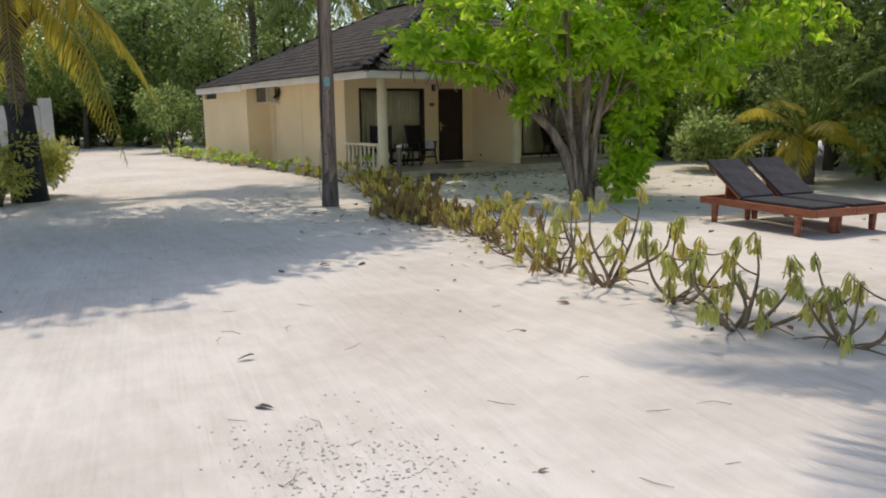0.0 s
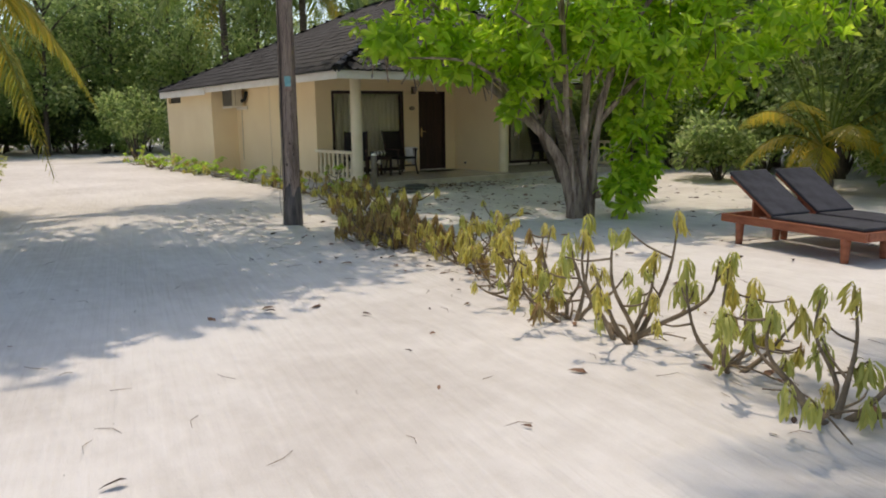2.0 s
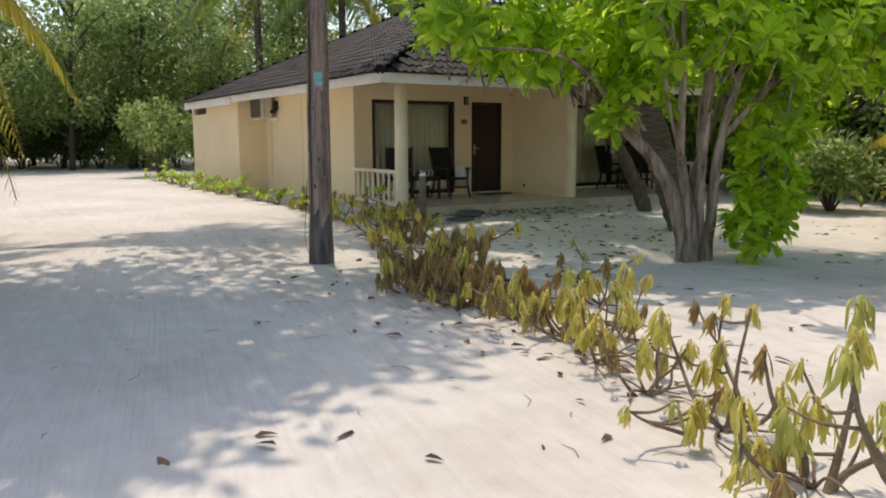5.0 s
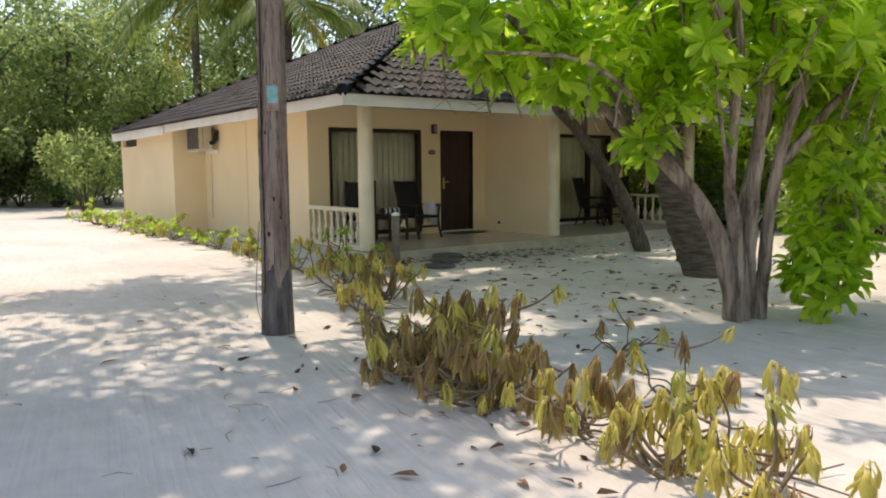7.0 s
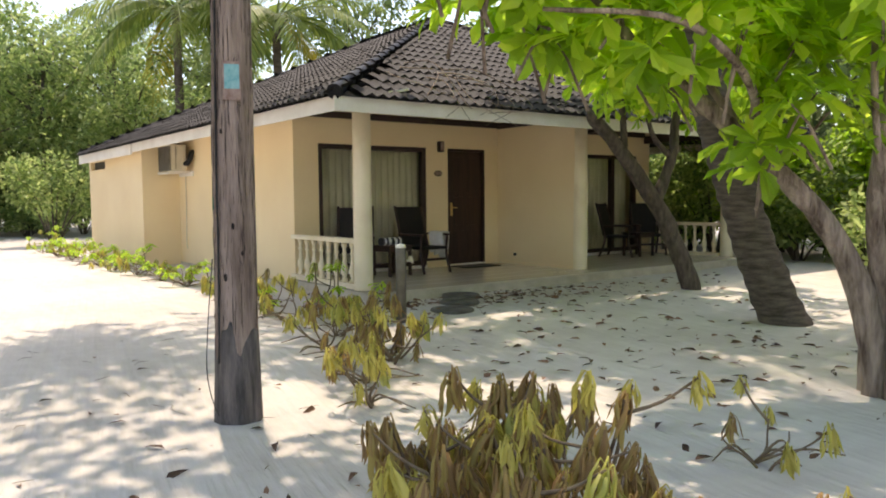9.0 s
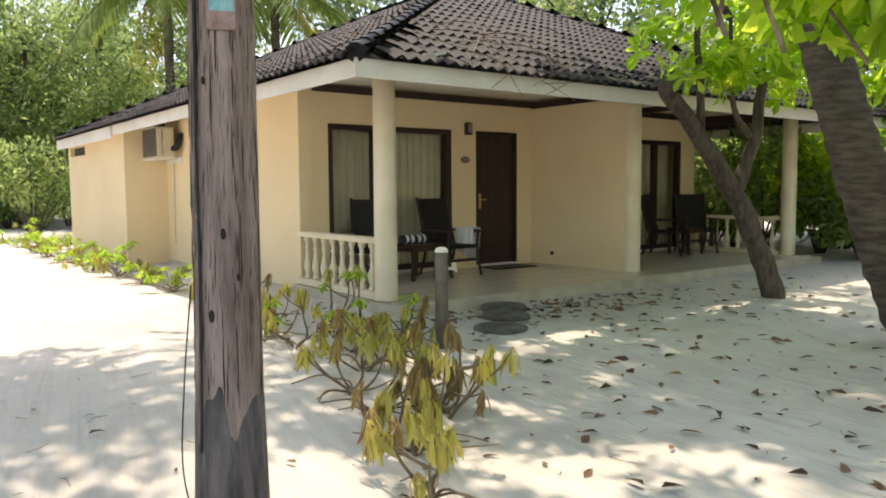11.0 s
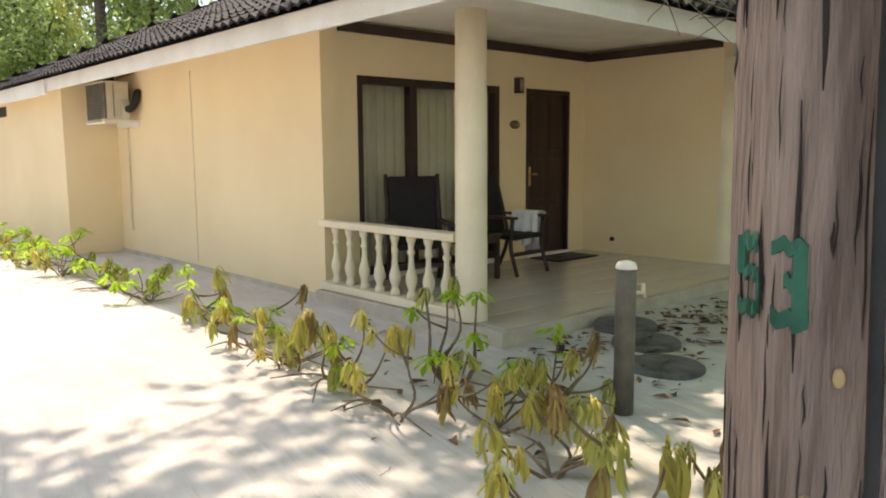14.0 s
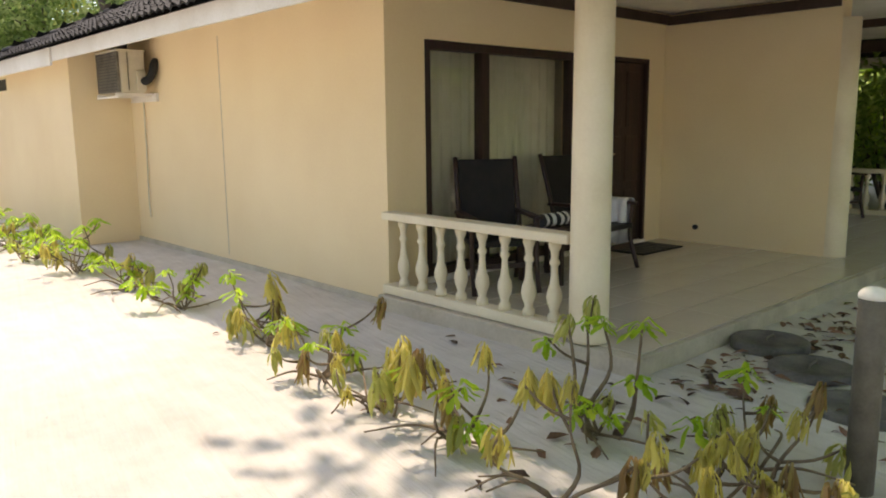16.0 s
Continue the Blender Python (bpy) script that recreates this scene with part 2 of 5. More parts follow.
def tube(bm, pts, radii, seg=8, rough=0.0, rng=None):
    """A tapering limb along pts."""
    rings = []
    pts = [Vector(p) for p in pts]
    ref = Vector((0.31, 0.87, 0.38))
    for i, p in enumerate(pts):
        d = (pts[min(i + 1, len(pts) - 1)] - pts[max(i - 1, 0)]).normalized()
        a = d.cross(ref).normalized()
        b = d.cross(a)
        ring = []
        for k in range(seg):
            t = 6.28318 * k / seg
            r = radii[i] * (1 + (noise.noise(p * 4 + Vector((math.cos(t), math.sin(t), 0)) * 1.5) * rough if rough else 0))
            ring.append(bm.verts.new(p + a * (r * math.cos(t)) + b * (r * math.sin(t))))
        rings.append(ring)
    for a, b in zip(rings, rings[1:]):
        for i in range(seg):
            f = bm.faces.new((a[i], a[(i + 1) % seg], b[(i + 1) % seg], b[i]))
            f.smooth = True
    bm.faces.new(rings[0][::-1])
    bm.faces.new(rings[-1])
    return bm


def smooth_path(pts, n):
    """Catmull-Rom through pts."""
    p = [Vector(q) for q in pts]
    p = [p[0] * 2 - p[1]] + p + [p[-1] * 2 - p[-2]]
    out = []
    for i in range(1, len(p) - 2):
        for k in range(n):
            t = k / n
            a, b, c, d = p[i - 1], p[i], p[i + 1], p[i + 2]
            out.append(0.5 * ((2 * b) + (c - a) * t + (2 * a - 5 * b + 4 * c - d) * t * t + (3 * b - 3 * c + d - a) * t ** 3))
    return out + [p[-2]]


def lerp_list(vals, n):
    return [float(v) for v in np.interp(np.linspace(0, len(vals) - 1, n), range(len(vals)), vals)]


def mesh_of(name, bm, material):
    me = bpy.data.meshes.new(name)
    bmesh.ops.recalc_face_normals(bm, faces=bm.faces)
    bm.to_mesh(me)
    bm.free()
    me.materials.append(material)
    return me


def part(name, bm, material, parent=None, label="", at=None):
    me = bm if isinstance(bm, bpy.types.Mesh) else mesh_of(name, bm, material)
    ob = new(name, me)
    if parent is not None:
        ob.parent = parent
    if at is not None:
        ob.matrix_local = at
    if label:
        ob["label"] = label
    return ob


def thing(name, label, category, at=None, group="", kind=""):
    ob = new(name)
    ob.empty_display_size = 0.1
    if at is not None:
        ob.matrix_world = at
    return tagged(ob, label, category, group, kind)


def boxes(*args, bevel=0.0):
    bm = bmesh.new()
    for a in args:
        box(bm, *a, bevel=bevel)
    return bm


def cloud(name, verts, faces, material, smooth=False):
    me = bpy.data.meshes.new(name)
    me.from_pydata(verts.tolist() if hasattr(verts, "tolist") else verts, [], faces.tolist() if hasattr(faces, "tolist") else faces)
    me.materials.append(material)
    if smooth:
        me.shade_smooth()
    return me


# leaf: obovate, folded along the midrib, of unit length along +x
LEAF_V = np.array([(0, 0, 0), (0.35, 0.11, 0.05), (0.35, 0, 0.0), (0.35, -0.11, 0.05), (0.75, 0.19, 0.03), (0.75, 0, -0.03), (0.75, -0.19, 0.03), (1.0, 0, -0.12)])
LEAF_F = [(0, 2, 1), (0, 3, 2), (1, 2, 5, 4), (2, 3, 6, 5), (4, 5, 7), (5, 6, 7)]
SMALL_V = np.array([(0, 0, 0), (0.5, 0.24, 0.04), (0.5, -0.24, 0.04), (1.0, 0, -0.06)])
SMALL_F = [(0, 2, 3, 1)]


def frames_from(dirs, ups):
    x = dirs / np.linalg.norm(dirs, axis=1, keepdims=True)
    y = np.cross(ups, x)
    y /= np.linalg.norm(y, axis=1, keepdims=True) + 1e-9
    z = np.cross(x, y)
    return np.stack([x, y, z], axis=2)


def leaf_mesh(name, at, dirs, ups, sizes, material, full=True):
    """Many leaves at once: places, directions, upward hints and lengths."""
    lv, lf = (LEAF_V, LEAF_F) if full else (SMALL_V, SMALL_F)
    rot = frames_from(dirs, ups)
    v = np.einsum("nij,kj->nki", rot, lv) * sizes[:, None, None] + at[:, None, :]
    k = len(lv)
    faces = [tuple(i * k + j for j in f) for i in range(len(at)) for f in lf]
    return cloud(name, v.reshape(-1, 3), faces, material)


def rosettes(name, centres, axes, rng, material, leaves=13, size=0.17):
    """Whorls of leaves at the twigs' ends."""
    at, dirs, ups, sz = [], [], [], []
    for c, ax in zip(centres, axes):
        ax = np.array(ax) / np.linalg.norm(ax)
        side = np.cross(ax, (0.3, 0.8, 0.1))
        side /= np.linalg.norm(side)
        other = np.cross(ax, side)
        for k in range(leaves):
            t = k * 2.4 + rng.uniform(-0.3, 0.3)
            lift = rng.uniform(-0.45, 0.75)
            d = side * math.cos(t) + other * math.sin(t) + ax * lift
            at.append(np.array(c) + ax * rng.uniform(-0.06, 0.03))
            dirs.append(d)
            ups.append(ax + rng.normal(0, 0.15, 3))
            sz.append(size * rng.uniform(0.7, 1.2))
    return leaf_mesh(name, np.array(at), np.array(dirs), np.array(ups), np.array(sz), material)


# ---- ground ----
def ground_height(x, y):
    """The road and yard lie a hand lower than the bungalow's foot."""
    u = min(1.0, max(0.0, (-3.6 - y) / 2.4))
    return -0.09 * u * u * (3 - 2 * u) + 0.014 * noise.noise(Vector((x * 0.9, y * 0.9, 0))) + 0.010 * noise.noise(Vector((x * 3.1, y * 3.1, 4))) + 0.005 * noise.noise(Vector((x * 9, y * 9, 7)))


def build_ground():
    xs = np.concatenate([[-900, -200, -60, -25], np.arange(-14, 10.01, 0.13), [16, 30, 60, 200, 900]])
    ys = np.concatenate([[-900, -200, -60, -32], np.arange(-22, 8.01, 0.13), [12, 20, 40, 80, 200, 900]])
    nx, ny = len(xs), len(ys)
    verts = []
    for yy in ys:
        for xx in xs:
            near = -14 < xx < 10 and -22 < yy < 8
            verts.append((float(xx), float(yy), ground_height(xx, yy) if near else (-0.09 if yy < -6 else 0.0)))
    faces = [(j * nx + i, j * nx + i + 1, (j + 1) * nx + i + 1, (j + 1) * nx + i) for j in range(ny - 1) for i in range(nx - 1)]
    ob = new("ground", cloud("ground", verts, faces, SAND, True))
    tagged(ob, "pale coral sand road and yard with wheel ruts", "ground", kind="structure")


build_ground()

# ---- bungalow ----
HW, DEEP = 8.5, 9.6            # width, depth of the bungalow
EX0, EX1, EY0, EY1 = -0.97, 9.45, -3.04, 10.1
EZ, SLOPE = 2.47, 0.47         # eave height, roof pitch
SLAB = 0.13
house = thing("bungalow", "single-storey cream plastered bungalow with a dark tiled hip roof", "house")

bm = bmesh.new()
box(bm, 0, 0.2, 0.05, 5.47, 0, 2.72)
part("wall_west", bm, CREAM, house)
for b in ((-0.75, -0.55, 5.47, 8.55, 0, 2.5), (-0.75, -0.55, 8.55, 10.0, 0, 2.1), (-0.75, -0.55, 8.55, 10.0, 2.29, 2.5), (-0.55, 0.2, 5.47, 5.67, 0, 2.5), (-0.75, 0.2, 10.0, 10.2, 0, 2.5)):
    part("bathroom_wall", boxes(b), CREAM, house)
part("vent_slot", boxes((-0.66, -0.62, 8.55, 10.0, 2.1, 2.29)), GRILLE, house, "dark narrow vent opening under the eave")
part("wall_east", boxes((8.3, 8.5, 0.27, 10.2, 0, 2.72)), CREAM, house)
part("wall_north", boxes((0.2, 8.3, 10.0, 10.2, 0, 2.72)), CREAM, house)
W1, D1, D2, W2 = (0.43, 2.49), (2.95, 3.785), (4.715, 5.55), (6.01, 8.07)
HEAD = 2.2
bm = bmesh.new()
for x0, x1 in ((0.2, W1[0]), (W1[1], D1[0]), (D1[1], D2[0]), (D2[1], W2[0]), (W2[1], 8.5)):
    part("wall_pier", box(bmesh.new(), x0, x1, 0.06, 0.26, 0, HEAD), CREAM, house)
part("wall_south", boxes((0.2, 8.5, 0.06, 0.26, HEAD, 2.72)), CREAM, house)
part("partition_wall", boxes((4.11, 4.31, -1.86, 0.057, SLAB, 2.70)), CREAM, house)
part("room_partition", boxes((4.11, 4.31, 0.263, 9.9, 0, 2.72)), ROOM, house)
part("room_floor", boxes((0.21, 8.29, 0.265, 9.99, 0.0, 0.1)), FLOOR, house)

slab = tagged(part("porch_slab", boxes((-0.12, 8.62, -2.42, 0.055, -0.05, SLAB - 0.012), bevel=0.01), PLINTH), "raised porch slab with weathered rendered edge", "floor", kind="structure")
TILE_N = 14
tm = mesh_of("floor_tile", box(bmesh.new(), -0.302, 0.302, -0.198, 0.198, -0.008, 0, bevel=0.003), FLOOR)
for i in range(TILE_N):
    for j in range(6):
        part("floor_tile", tm, FLOOR, slab, at=pose(-0.12 + (i + 0.5) * 8.74 / TILE_N * 0.97 + 0.08, -2.39 + (j + 0.5) * 0.4065, SLAB))
part("foundation_strip", boxes((-0.03, -0.002, 0.05, 5.46, -0.05, 0.05)), PLINTH, house, "weathered grey foundation strip")
part("expansion_joint", boxes((-0.006, 0.004, 2.90, 2.907, 0.1, 2.45)), PLINTH, house, "thin dark joint in the plaster")


def column(x, y, half=False):
    bm = bmesh.new()
    lathe(bm, [(0.128, 0), (0.126, 0.02), (0.123, 1.2), (0.119, 2.35)], (x, y, SLAB), 28)
    ob = part("column", bm, IVORY, house)
    return ob


column(-0.0, -1.98)
column(4.23, -1.87)
column(8.3, -1.98)


# balusters and rails
def balustrade(x):
    base = thing("balustrade", "ivory painted porch balustrade with turned balusters", "balustrade", group="porch balustrades")
    part("cap_rail", box(bmesh.new(), x - 0.075, x + 0.075, -1.86, 0.055 if x > 4 else 0.046, 0.735, 0.80, bevel=0.012), IVORY, base)
    part("bottom_rail", box(bmesh.new(), x - 0.07, x + 0.07, -1.86, 0.05, SLAB - 0.005, SLAB + 0.07, bevel=0.01), IVORY, base)
    prof = [(0.045, 0), (0.045, 0.045), (0.03, 0.06), (0.034, 0.085), (0.05, 0.13), (0.056, 0.165), (0.05, 0.205), (0.033, 0.25), (0.025, 0.32), (0.023, 0.37), (0.036, 0.385), (0.036, 0.405), (0.024, 0.42), (0.03, 0.47), (0.044, 0.50), (0.044, 0.54)]
    prof = [(r * 0.95, z) for r, z in prof]
    me = mesh_of("baluster", lathe(bmesh.new(), prof, seg=14), IVORY)
    for i in range(8):
        part("baluster", me, IVORY, base, at=pose(x, -1.70 + i * 0.222, SLAB + 0.068))


balustrade(0.0)
balustrade(8.3)


# ceiling of the porch, soffit, fascia
def strip(name, prof, a, b, along, material, parent, thick=0.03):
    """A bent board: profile (across, z) swept from a to b along an axis."""
    bm = bmesh.new()
    vs = []
    for t in (a, b):
        row = []
        for off in (0, thick):
            for p, z in prof:
                row.append(bm.verts.new((p, t, z + off) if along == "y" else (t, p, z + off)))
        vs.append(row)
    n = len(prof)
    for i in range(n - 1):
        for o in (0, n):
            bm.faces.new((vs[0][o + i], vs[0][o + i + 1], vs[1][o + i + 1], vs[1][o + i]))
    for r in vs:
        for i in range(n - 1):
            bm.faces.new((r[i], r[i + 1], r[n + i + 1], r[n + i]))
    for i in (0, n - 1):
        bm.faces.new((vs[0][i], vs[1][i], vs[1][n + i], vs[0][n + i]))
    return part(name, bm, material, parent)


ceiling = tagged(strip("ceiling", [(EY0 + 0.03, 2.36), (-2.55, 2.60), (-2.0, 2.70), (0.25, 2.725)], EX0 + 0.5, EX1 - 0.4, "x", WHITE, None), "white boarded porch ceiling", "ceiling", kind="structure")
tagged(strip("ceiling_soffit", [(EX0 + 0.03, 2.36), (-0.45, 2.50), (0.1, 2.62)], EY0 + 0.1, EY1 - 0.05, "y", WHITE, None), "white soffit under the eave", "ceiling", kind="structure")
room_ceiling = tagged(part("ceiling_room", boxes((0.2, 8.3, 0.27, 10, 2.735, 2.76)), ROOM), "plain plastered room ceiling", "ceiling", kind="structure")
for nm, b in (("ceiling_trim", (0.205, 4.108, 0.02, 0.058, 2.60, 2.70)), ("ceiling_trim", (4.065, 4.107, -1.84, 0.018, 2.585, 2.685)), ("ceiling_trim", (4.313, 8.3, 0.02, 0.058, 2.60, 2.70)),
              ("ceiling_trim", (8.26, 8.34, -1.95, 0.02, 2.47, 2.63)), ("ceiling_trim", (4.313, 4.355, -1.84, 0.018, 2.585, 2.685)), ("ceiling_trim", (6.0, 6.07, -2.2, 0.02, 2.57, 2.66))):
    part(nm, boxes(b), BEAM, house, "dark brown ceiling trim")
F0, F1 = 2.31, 2.475
part("fascia", boxes((EX0, EX0 + 0.03, EY0, EY1, F0, F1)), WHITE, house)
part("fascia", boxes((EX0 + 0.03, EX1, EY0, EY0 + 0.03, F0, F1)), WHITE, house)
part("fascia", boxes((EX1 - 0.03, EX1, EY0 + 0.03, EY1, F0, F1)), WHITE, house)
part("fascia", boxes((EX0 + 0.03, EX1 - 0.03, EY1 - 0.03, EY1, F0, F1)), WHITE, house)
part("fascia", boxes((EX0 - 0.035, EX0 - 0.003, 5.3, EY1, F0 - 0.05, F1 - 0.01)), WHITE, house)

# roof: underlay planes, tiles, hip caps
MIDX = (EX0 + EX1) / 2
HALF = (EX1 - EX0) / 2
RZ = EZ + HALF * SLOPE
RY0, RY1 = EY0 + HALF, EY1 - HALF
bm = bmesh.new()
c = [bm.verts.new(p) for p in ((EX0 - 0.03, EY0 - 0.03, EZ), (EX1 + 0.03, EY0 - 0.03, EZ), (EX1 + 0.03, EY1 + 0.03, EZ), (EX0 - 0.03, EY1 + 0.03, EZ), (MIDX, RY0, RZ), (MIDX, RY1, RZ))]
for f in ((0, 1, 4), (1, 2, 5, 4), (2, 3, 5), (3, 0, 4, 5)):
    bm.faces.new([c[i] for i in f])
roof = part("roof", bm, TILE_UNDER, house, "dark grey weathered wavy clay tile hip roof")
TW, TC = 0.30, 0.33
PITCH = math.atan(SLOPE)


def tile_arrays():
    """One pantile with two waves, its front lip and underside."""
    n = 8
    v = []
    for (y, z) in ((-0.20, 0.030), (-0.20, 0.052), (0.20, 0.022)):
        for i in range(n + 1):
            x = -TW / 2 + TW * i / n
            v.append((x, y, z + 0.020 * math.cos(6.28318 * 2 * i / n)))
    f = [(r * (n + 1) + i, r * (n + 1) + i + 1, (r + 1) * (n + 1) + i + 1, (r + 1) * (n + 1) + i) for r in range(2) for i in range(n)]
    return np.array(v), f


TV, TF = tile_arrays()
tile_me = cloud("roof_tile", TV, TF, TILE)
rng = np.random.default_rng(5)


def slope_tiles(origin, along, inward, length, apex0, apex1, single):
    """Tiles of one slope: apex0, apex1 are how fast each end closes in."""
    n = int(HALF / math.cos(PITCH) / TC)
    vs, fs, count = [], [], 0
    up = Vector((inward[0] * math.cos(PITCH), inward[1] * math.cos(PITCH), math.sin(PITCH)))
    al = Vector((along[0], along[1], 0))
    nor = al.cross(up).normalized()
    for r in range(n + 1):
        s = r * TC + 0.14
        run = s * math.cos(PITCH)
        a0, a1 = run * apex0, length - run * apex1
        k0, k1 = math.ceil(a0 / TW - 0.4), math.floor(a1 / TW - 0.3)
        for k in range(k0, k1 + 1):
            u = k * TW + 0.15
            p = Vector(origin) + al * u + up * (s + rng.uniform(-0.008, 0.008)) + nor * rng.uniform(0.0, 0.008)
            m = Matrix((al, up, nor)).transposed().to_4x4()
            m = Matrix.Translation(p) @ m @ pose(0, 0, 0, rng.uniform(-0.8, 0.8), rng.uniform(-0.8, 0.8), rng.uniform(-0.6, 0.6))
            if single and count < 290:
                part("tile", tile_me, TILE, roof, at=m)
                count += 1
            else:
                a = np.array(m)
                base = len(vs) * len(TV)
                vs.append(TV @ a[:3, :3].T + a[:3, 3])
                fs += [tuple(base + j for j in q) for q in TF]
    if vs:
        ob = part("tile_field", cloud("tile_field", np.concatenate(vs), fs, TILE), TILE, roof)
        ob["kind"] = "stuff"


slope_tiles((EX0 - 0.04, EY0 - 0.05, EZ), (1, 0), (0, 1), EX1 - EX0 + 0.08, 1, 1, True)
slope_tiles((EX0 - 0.05, EY1 + 0.04, EZ), (0, -1), (1, 0), EY1 - EY0 + 0.08, 1, 1, False)
slope_tiles((EX1 + 0.05, EY0 - 0.04, EZ), (0, 1), (-1, 0), EY1 - EY0 + 0.08, 1, 1, False)
slope_tiles((EX1 + 0.04, EY1 + 0.05, EZ), (-1, 0), (0, -1), EX1 - EX0 + 0.08, 1, 1, False)


def caps(a, b, n):
    a, b = Vector(a), Vector(b)
    bm = bmesh.new()
    lathe(bm, [(0.088, 0), (0.088, 0.02), (0.07, (b - a).length / n * 1.08)], seg=10)
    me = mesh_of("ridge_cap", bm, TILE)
    q = (b - a).to_track_quat("Z", "Y").to_matrix().to_4x4()
    for i in range(n):
        part("ridge_cap", me, TILE, roof, at=Matrix.Translation(a.lerp(b, i / n)) @ q)


for cx, cy, ry in ((EX0, EY0, RY0), (EX1, EY0, RY0), (EX0, EY1, RY1), (EX1, EY1, RY1)):
    caps((cx, cy, EZ + 0.045), (MIDX, ry, RZ + 0.045), 21)
caps((MIDX, RY0, RZ + 0.05), (MIDX, RY1, RZ + 0.05), 9)


# doors, windows, curtains
def door(x0, x1, hinge_right):
    d = thing("door_1" if x0 < 4 else "door_2", "closed dark brown panelled wooden entrance door", "door", kind="structure")
    w = 0.045
    part("door_frame", boxes((x0, x0 + w, 0.05, 0.2, 0.16, HEAD - 0.003), (x1 - w, x1, 0.05, 0.2, 0.16, HEAD - 0.003), (x0 + w, x1 - w, 0.05, 0.2, HEAD - w, HEAD - 0.003), bevel=0.004), DARKWOOD, d)
    leaf = part("door_leaf", boxes((x0 + w + 0.003, x1 - w - 0.003, 0.095, 0.135, 0.165, HEAD - w - 0.004)), DARKWOOD, d)
    mid = (x0 + x1) / 2
    bm = bmesh.new()
    for a, b in ((x0 + 0.13, mid - 0.04), (mid + 0.04, x1 - 0.13)):
        for z0, z1 in ((0.28, 0.75), (0.85, 1.35), (1.45, 2.05)):
            box(bm, a, b, 0.086, 0.098, z0, z1, bevel=0.006)
    part("door_panel", bm, DARKWOOD, leaf)
    hx = x0 + 0.10 if hinge_right else x1 - 0.10
    bm = bmesh.new()
    box(bm, hx - 0.02, hx + 0.02, 0.082, 0.094, 1.02, 1.25, bevel=0.004)
    tube(bm, [(hx, 0.085, 1.16), (hx, 0.045, 1.16), (hx + (0.09 if hinge_right else -0.09), 0.045, 1.16)], [0.011] * 3, 8)
    part("door_handle", bm, BRASS, leaf, "brass lever handle")
    part("threshold", boxes((x0, x1, 0.03, 0.24, 0.11, 0.158), bevel=0.004), WHITE, d)


door(*D1, True)
door(*D2, False)


def window(name, x0, x1):
    w = thing(name, "wide dark brown framed sliding window with drawn cream curtains", "window", kind="structure")
    z0 = 0.18
    t = 0.075
    part("window_frame", boxes((x0, x0 + t, 0.07, 0.19, z0, HEAD - 0.003), (x1 - t, x1, 0.07, 0.19, z0, HEAD - 0.003), (x0 + t, x1 - t, 0.07, 0.19, HEAD - t, HEAD - 0.003), (x0 + t, x1 - t, 0.07, 0.19, z0, z0 + t), bevel=0.004), DARKWOOD, w)
    mull = x0 + 0.745 if x0 < 4 else x1 - 0.745
    part("mullion", boxes((mull - 0.05, mull + 0.05, 0.075, 0.18, z0 + t, HEAD - t), bevel=0.004), DARKWOOD, w)
    for a, b in ((x0 + t, mull - 0.05), (mull + 0.05, x1 - t)):
        p = part("pane", boxes((a, b, 0.12, 0.126, z0 + t, HEAD - t)), GLASS, w)
        p.visible_shadow = False
    part("window_sill", boxes((x0, x1, 0.05, 0.24, 0.11, z0 - 0.002)), WHITE, w)
    rg = random.Random(int(x0 * 10))
    n = 150
    bmc = bmesh.new()
    rows = []
    for z in (z0 + 0.03, 0.9, 1.6, HEAD + 0.03):
        row = []
        for i in range(n + 1):
            u = i / n
            x = x0 - 0.02 + (x1 - x0 + 0.04) * u
            amp = 0.022 + 0.012 * noise.noise(Vector((u * 9, z * 0.4, x0)))
            row.append(bmc.verts.new((x, 0.40 + amp * math.sin(u * 105 + 1.6 * noise.noise(Vector((u * 14, z * 0.3, 3)))), z)))
        rows.append(row)
    for a, b in zip(rows, rows[1:]):
        for i in range(n):
            f = bmc.faces.new((a[i], a[i + 1], b[i + 1], b[i]))
            f.smooth = True
    cob = thing("curtain", "drawn cream pleated curtains behind the glass", "curtain", group="curtains")
    part("curtain_cloth", bmc, CURTAIN, cob)
    bm = bmesh.new()
    tube(bm, [(x0 - 0.06, 0.40, HEAD + 0.045), (x1 + 0.06, 0.40, HEAD + 0.045)], [0.014, 0.014], 8)
    part("curtain_rod", bm, BEAM, cob)


window("window_1", *W1)
window("window_2", *W2)


# small fittings on the walls
lamp = thing("wall_lamp", "small brown box wall lamp above the door side", "lamp")
part("lamp_body", box(bmesh.new(), 2.725, 2.815, -0.03, 0.057, 2.13, 2.31, bevel=0.008), BEAM, lamp)
part("lamp_glass", box(bmesh.new(), 2.735, 2.805, -0.036, -0.031, 2.15, 2.29, bevel=0.001), RUST, lamp)
plate = thing("room_number_plaque", "small oval carved wooden room number plaque", "sign")
bm = bmesh.new()
lathe(bm, [(0.085, 0), (0.085, 0.012), (0.07, 0.02)], seg=24)
bmesh.ops.transform(bm, matrix=pose(2.735, 0.056, 1.76, 90, 0, 0) @ Matrix.Diagonal((1, 0.6, 1, 1)), verts=bm.verts)
part("plaque_board", bm, STEM, plate)
part("numeral_bar", boxes((2.69, 2.715, 0.030, 0.036, 1.74, 1.78), (2.725, 2.75, 0.030, 0.036, 1.74, 1.78), (2.76, 2.785, 0.030, 0.036, 1.74, 1.78)), RUST, plate)
vent = thing("drain_outlet", "small dark round pipe outlet low in the wall", "outlet")
bm = bmesh.new()
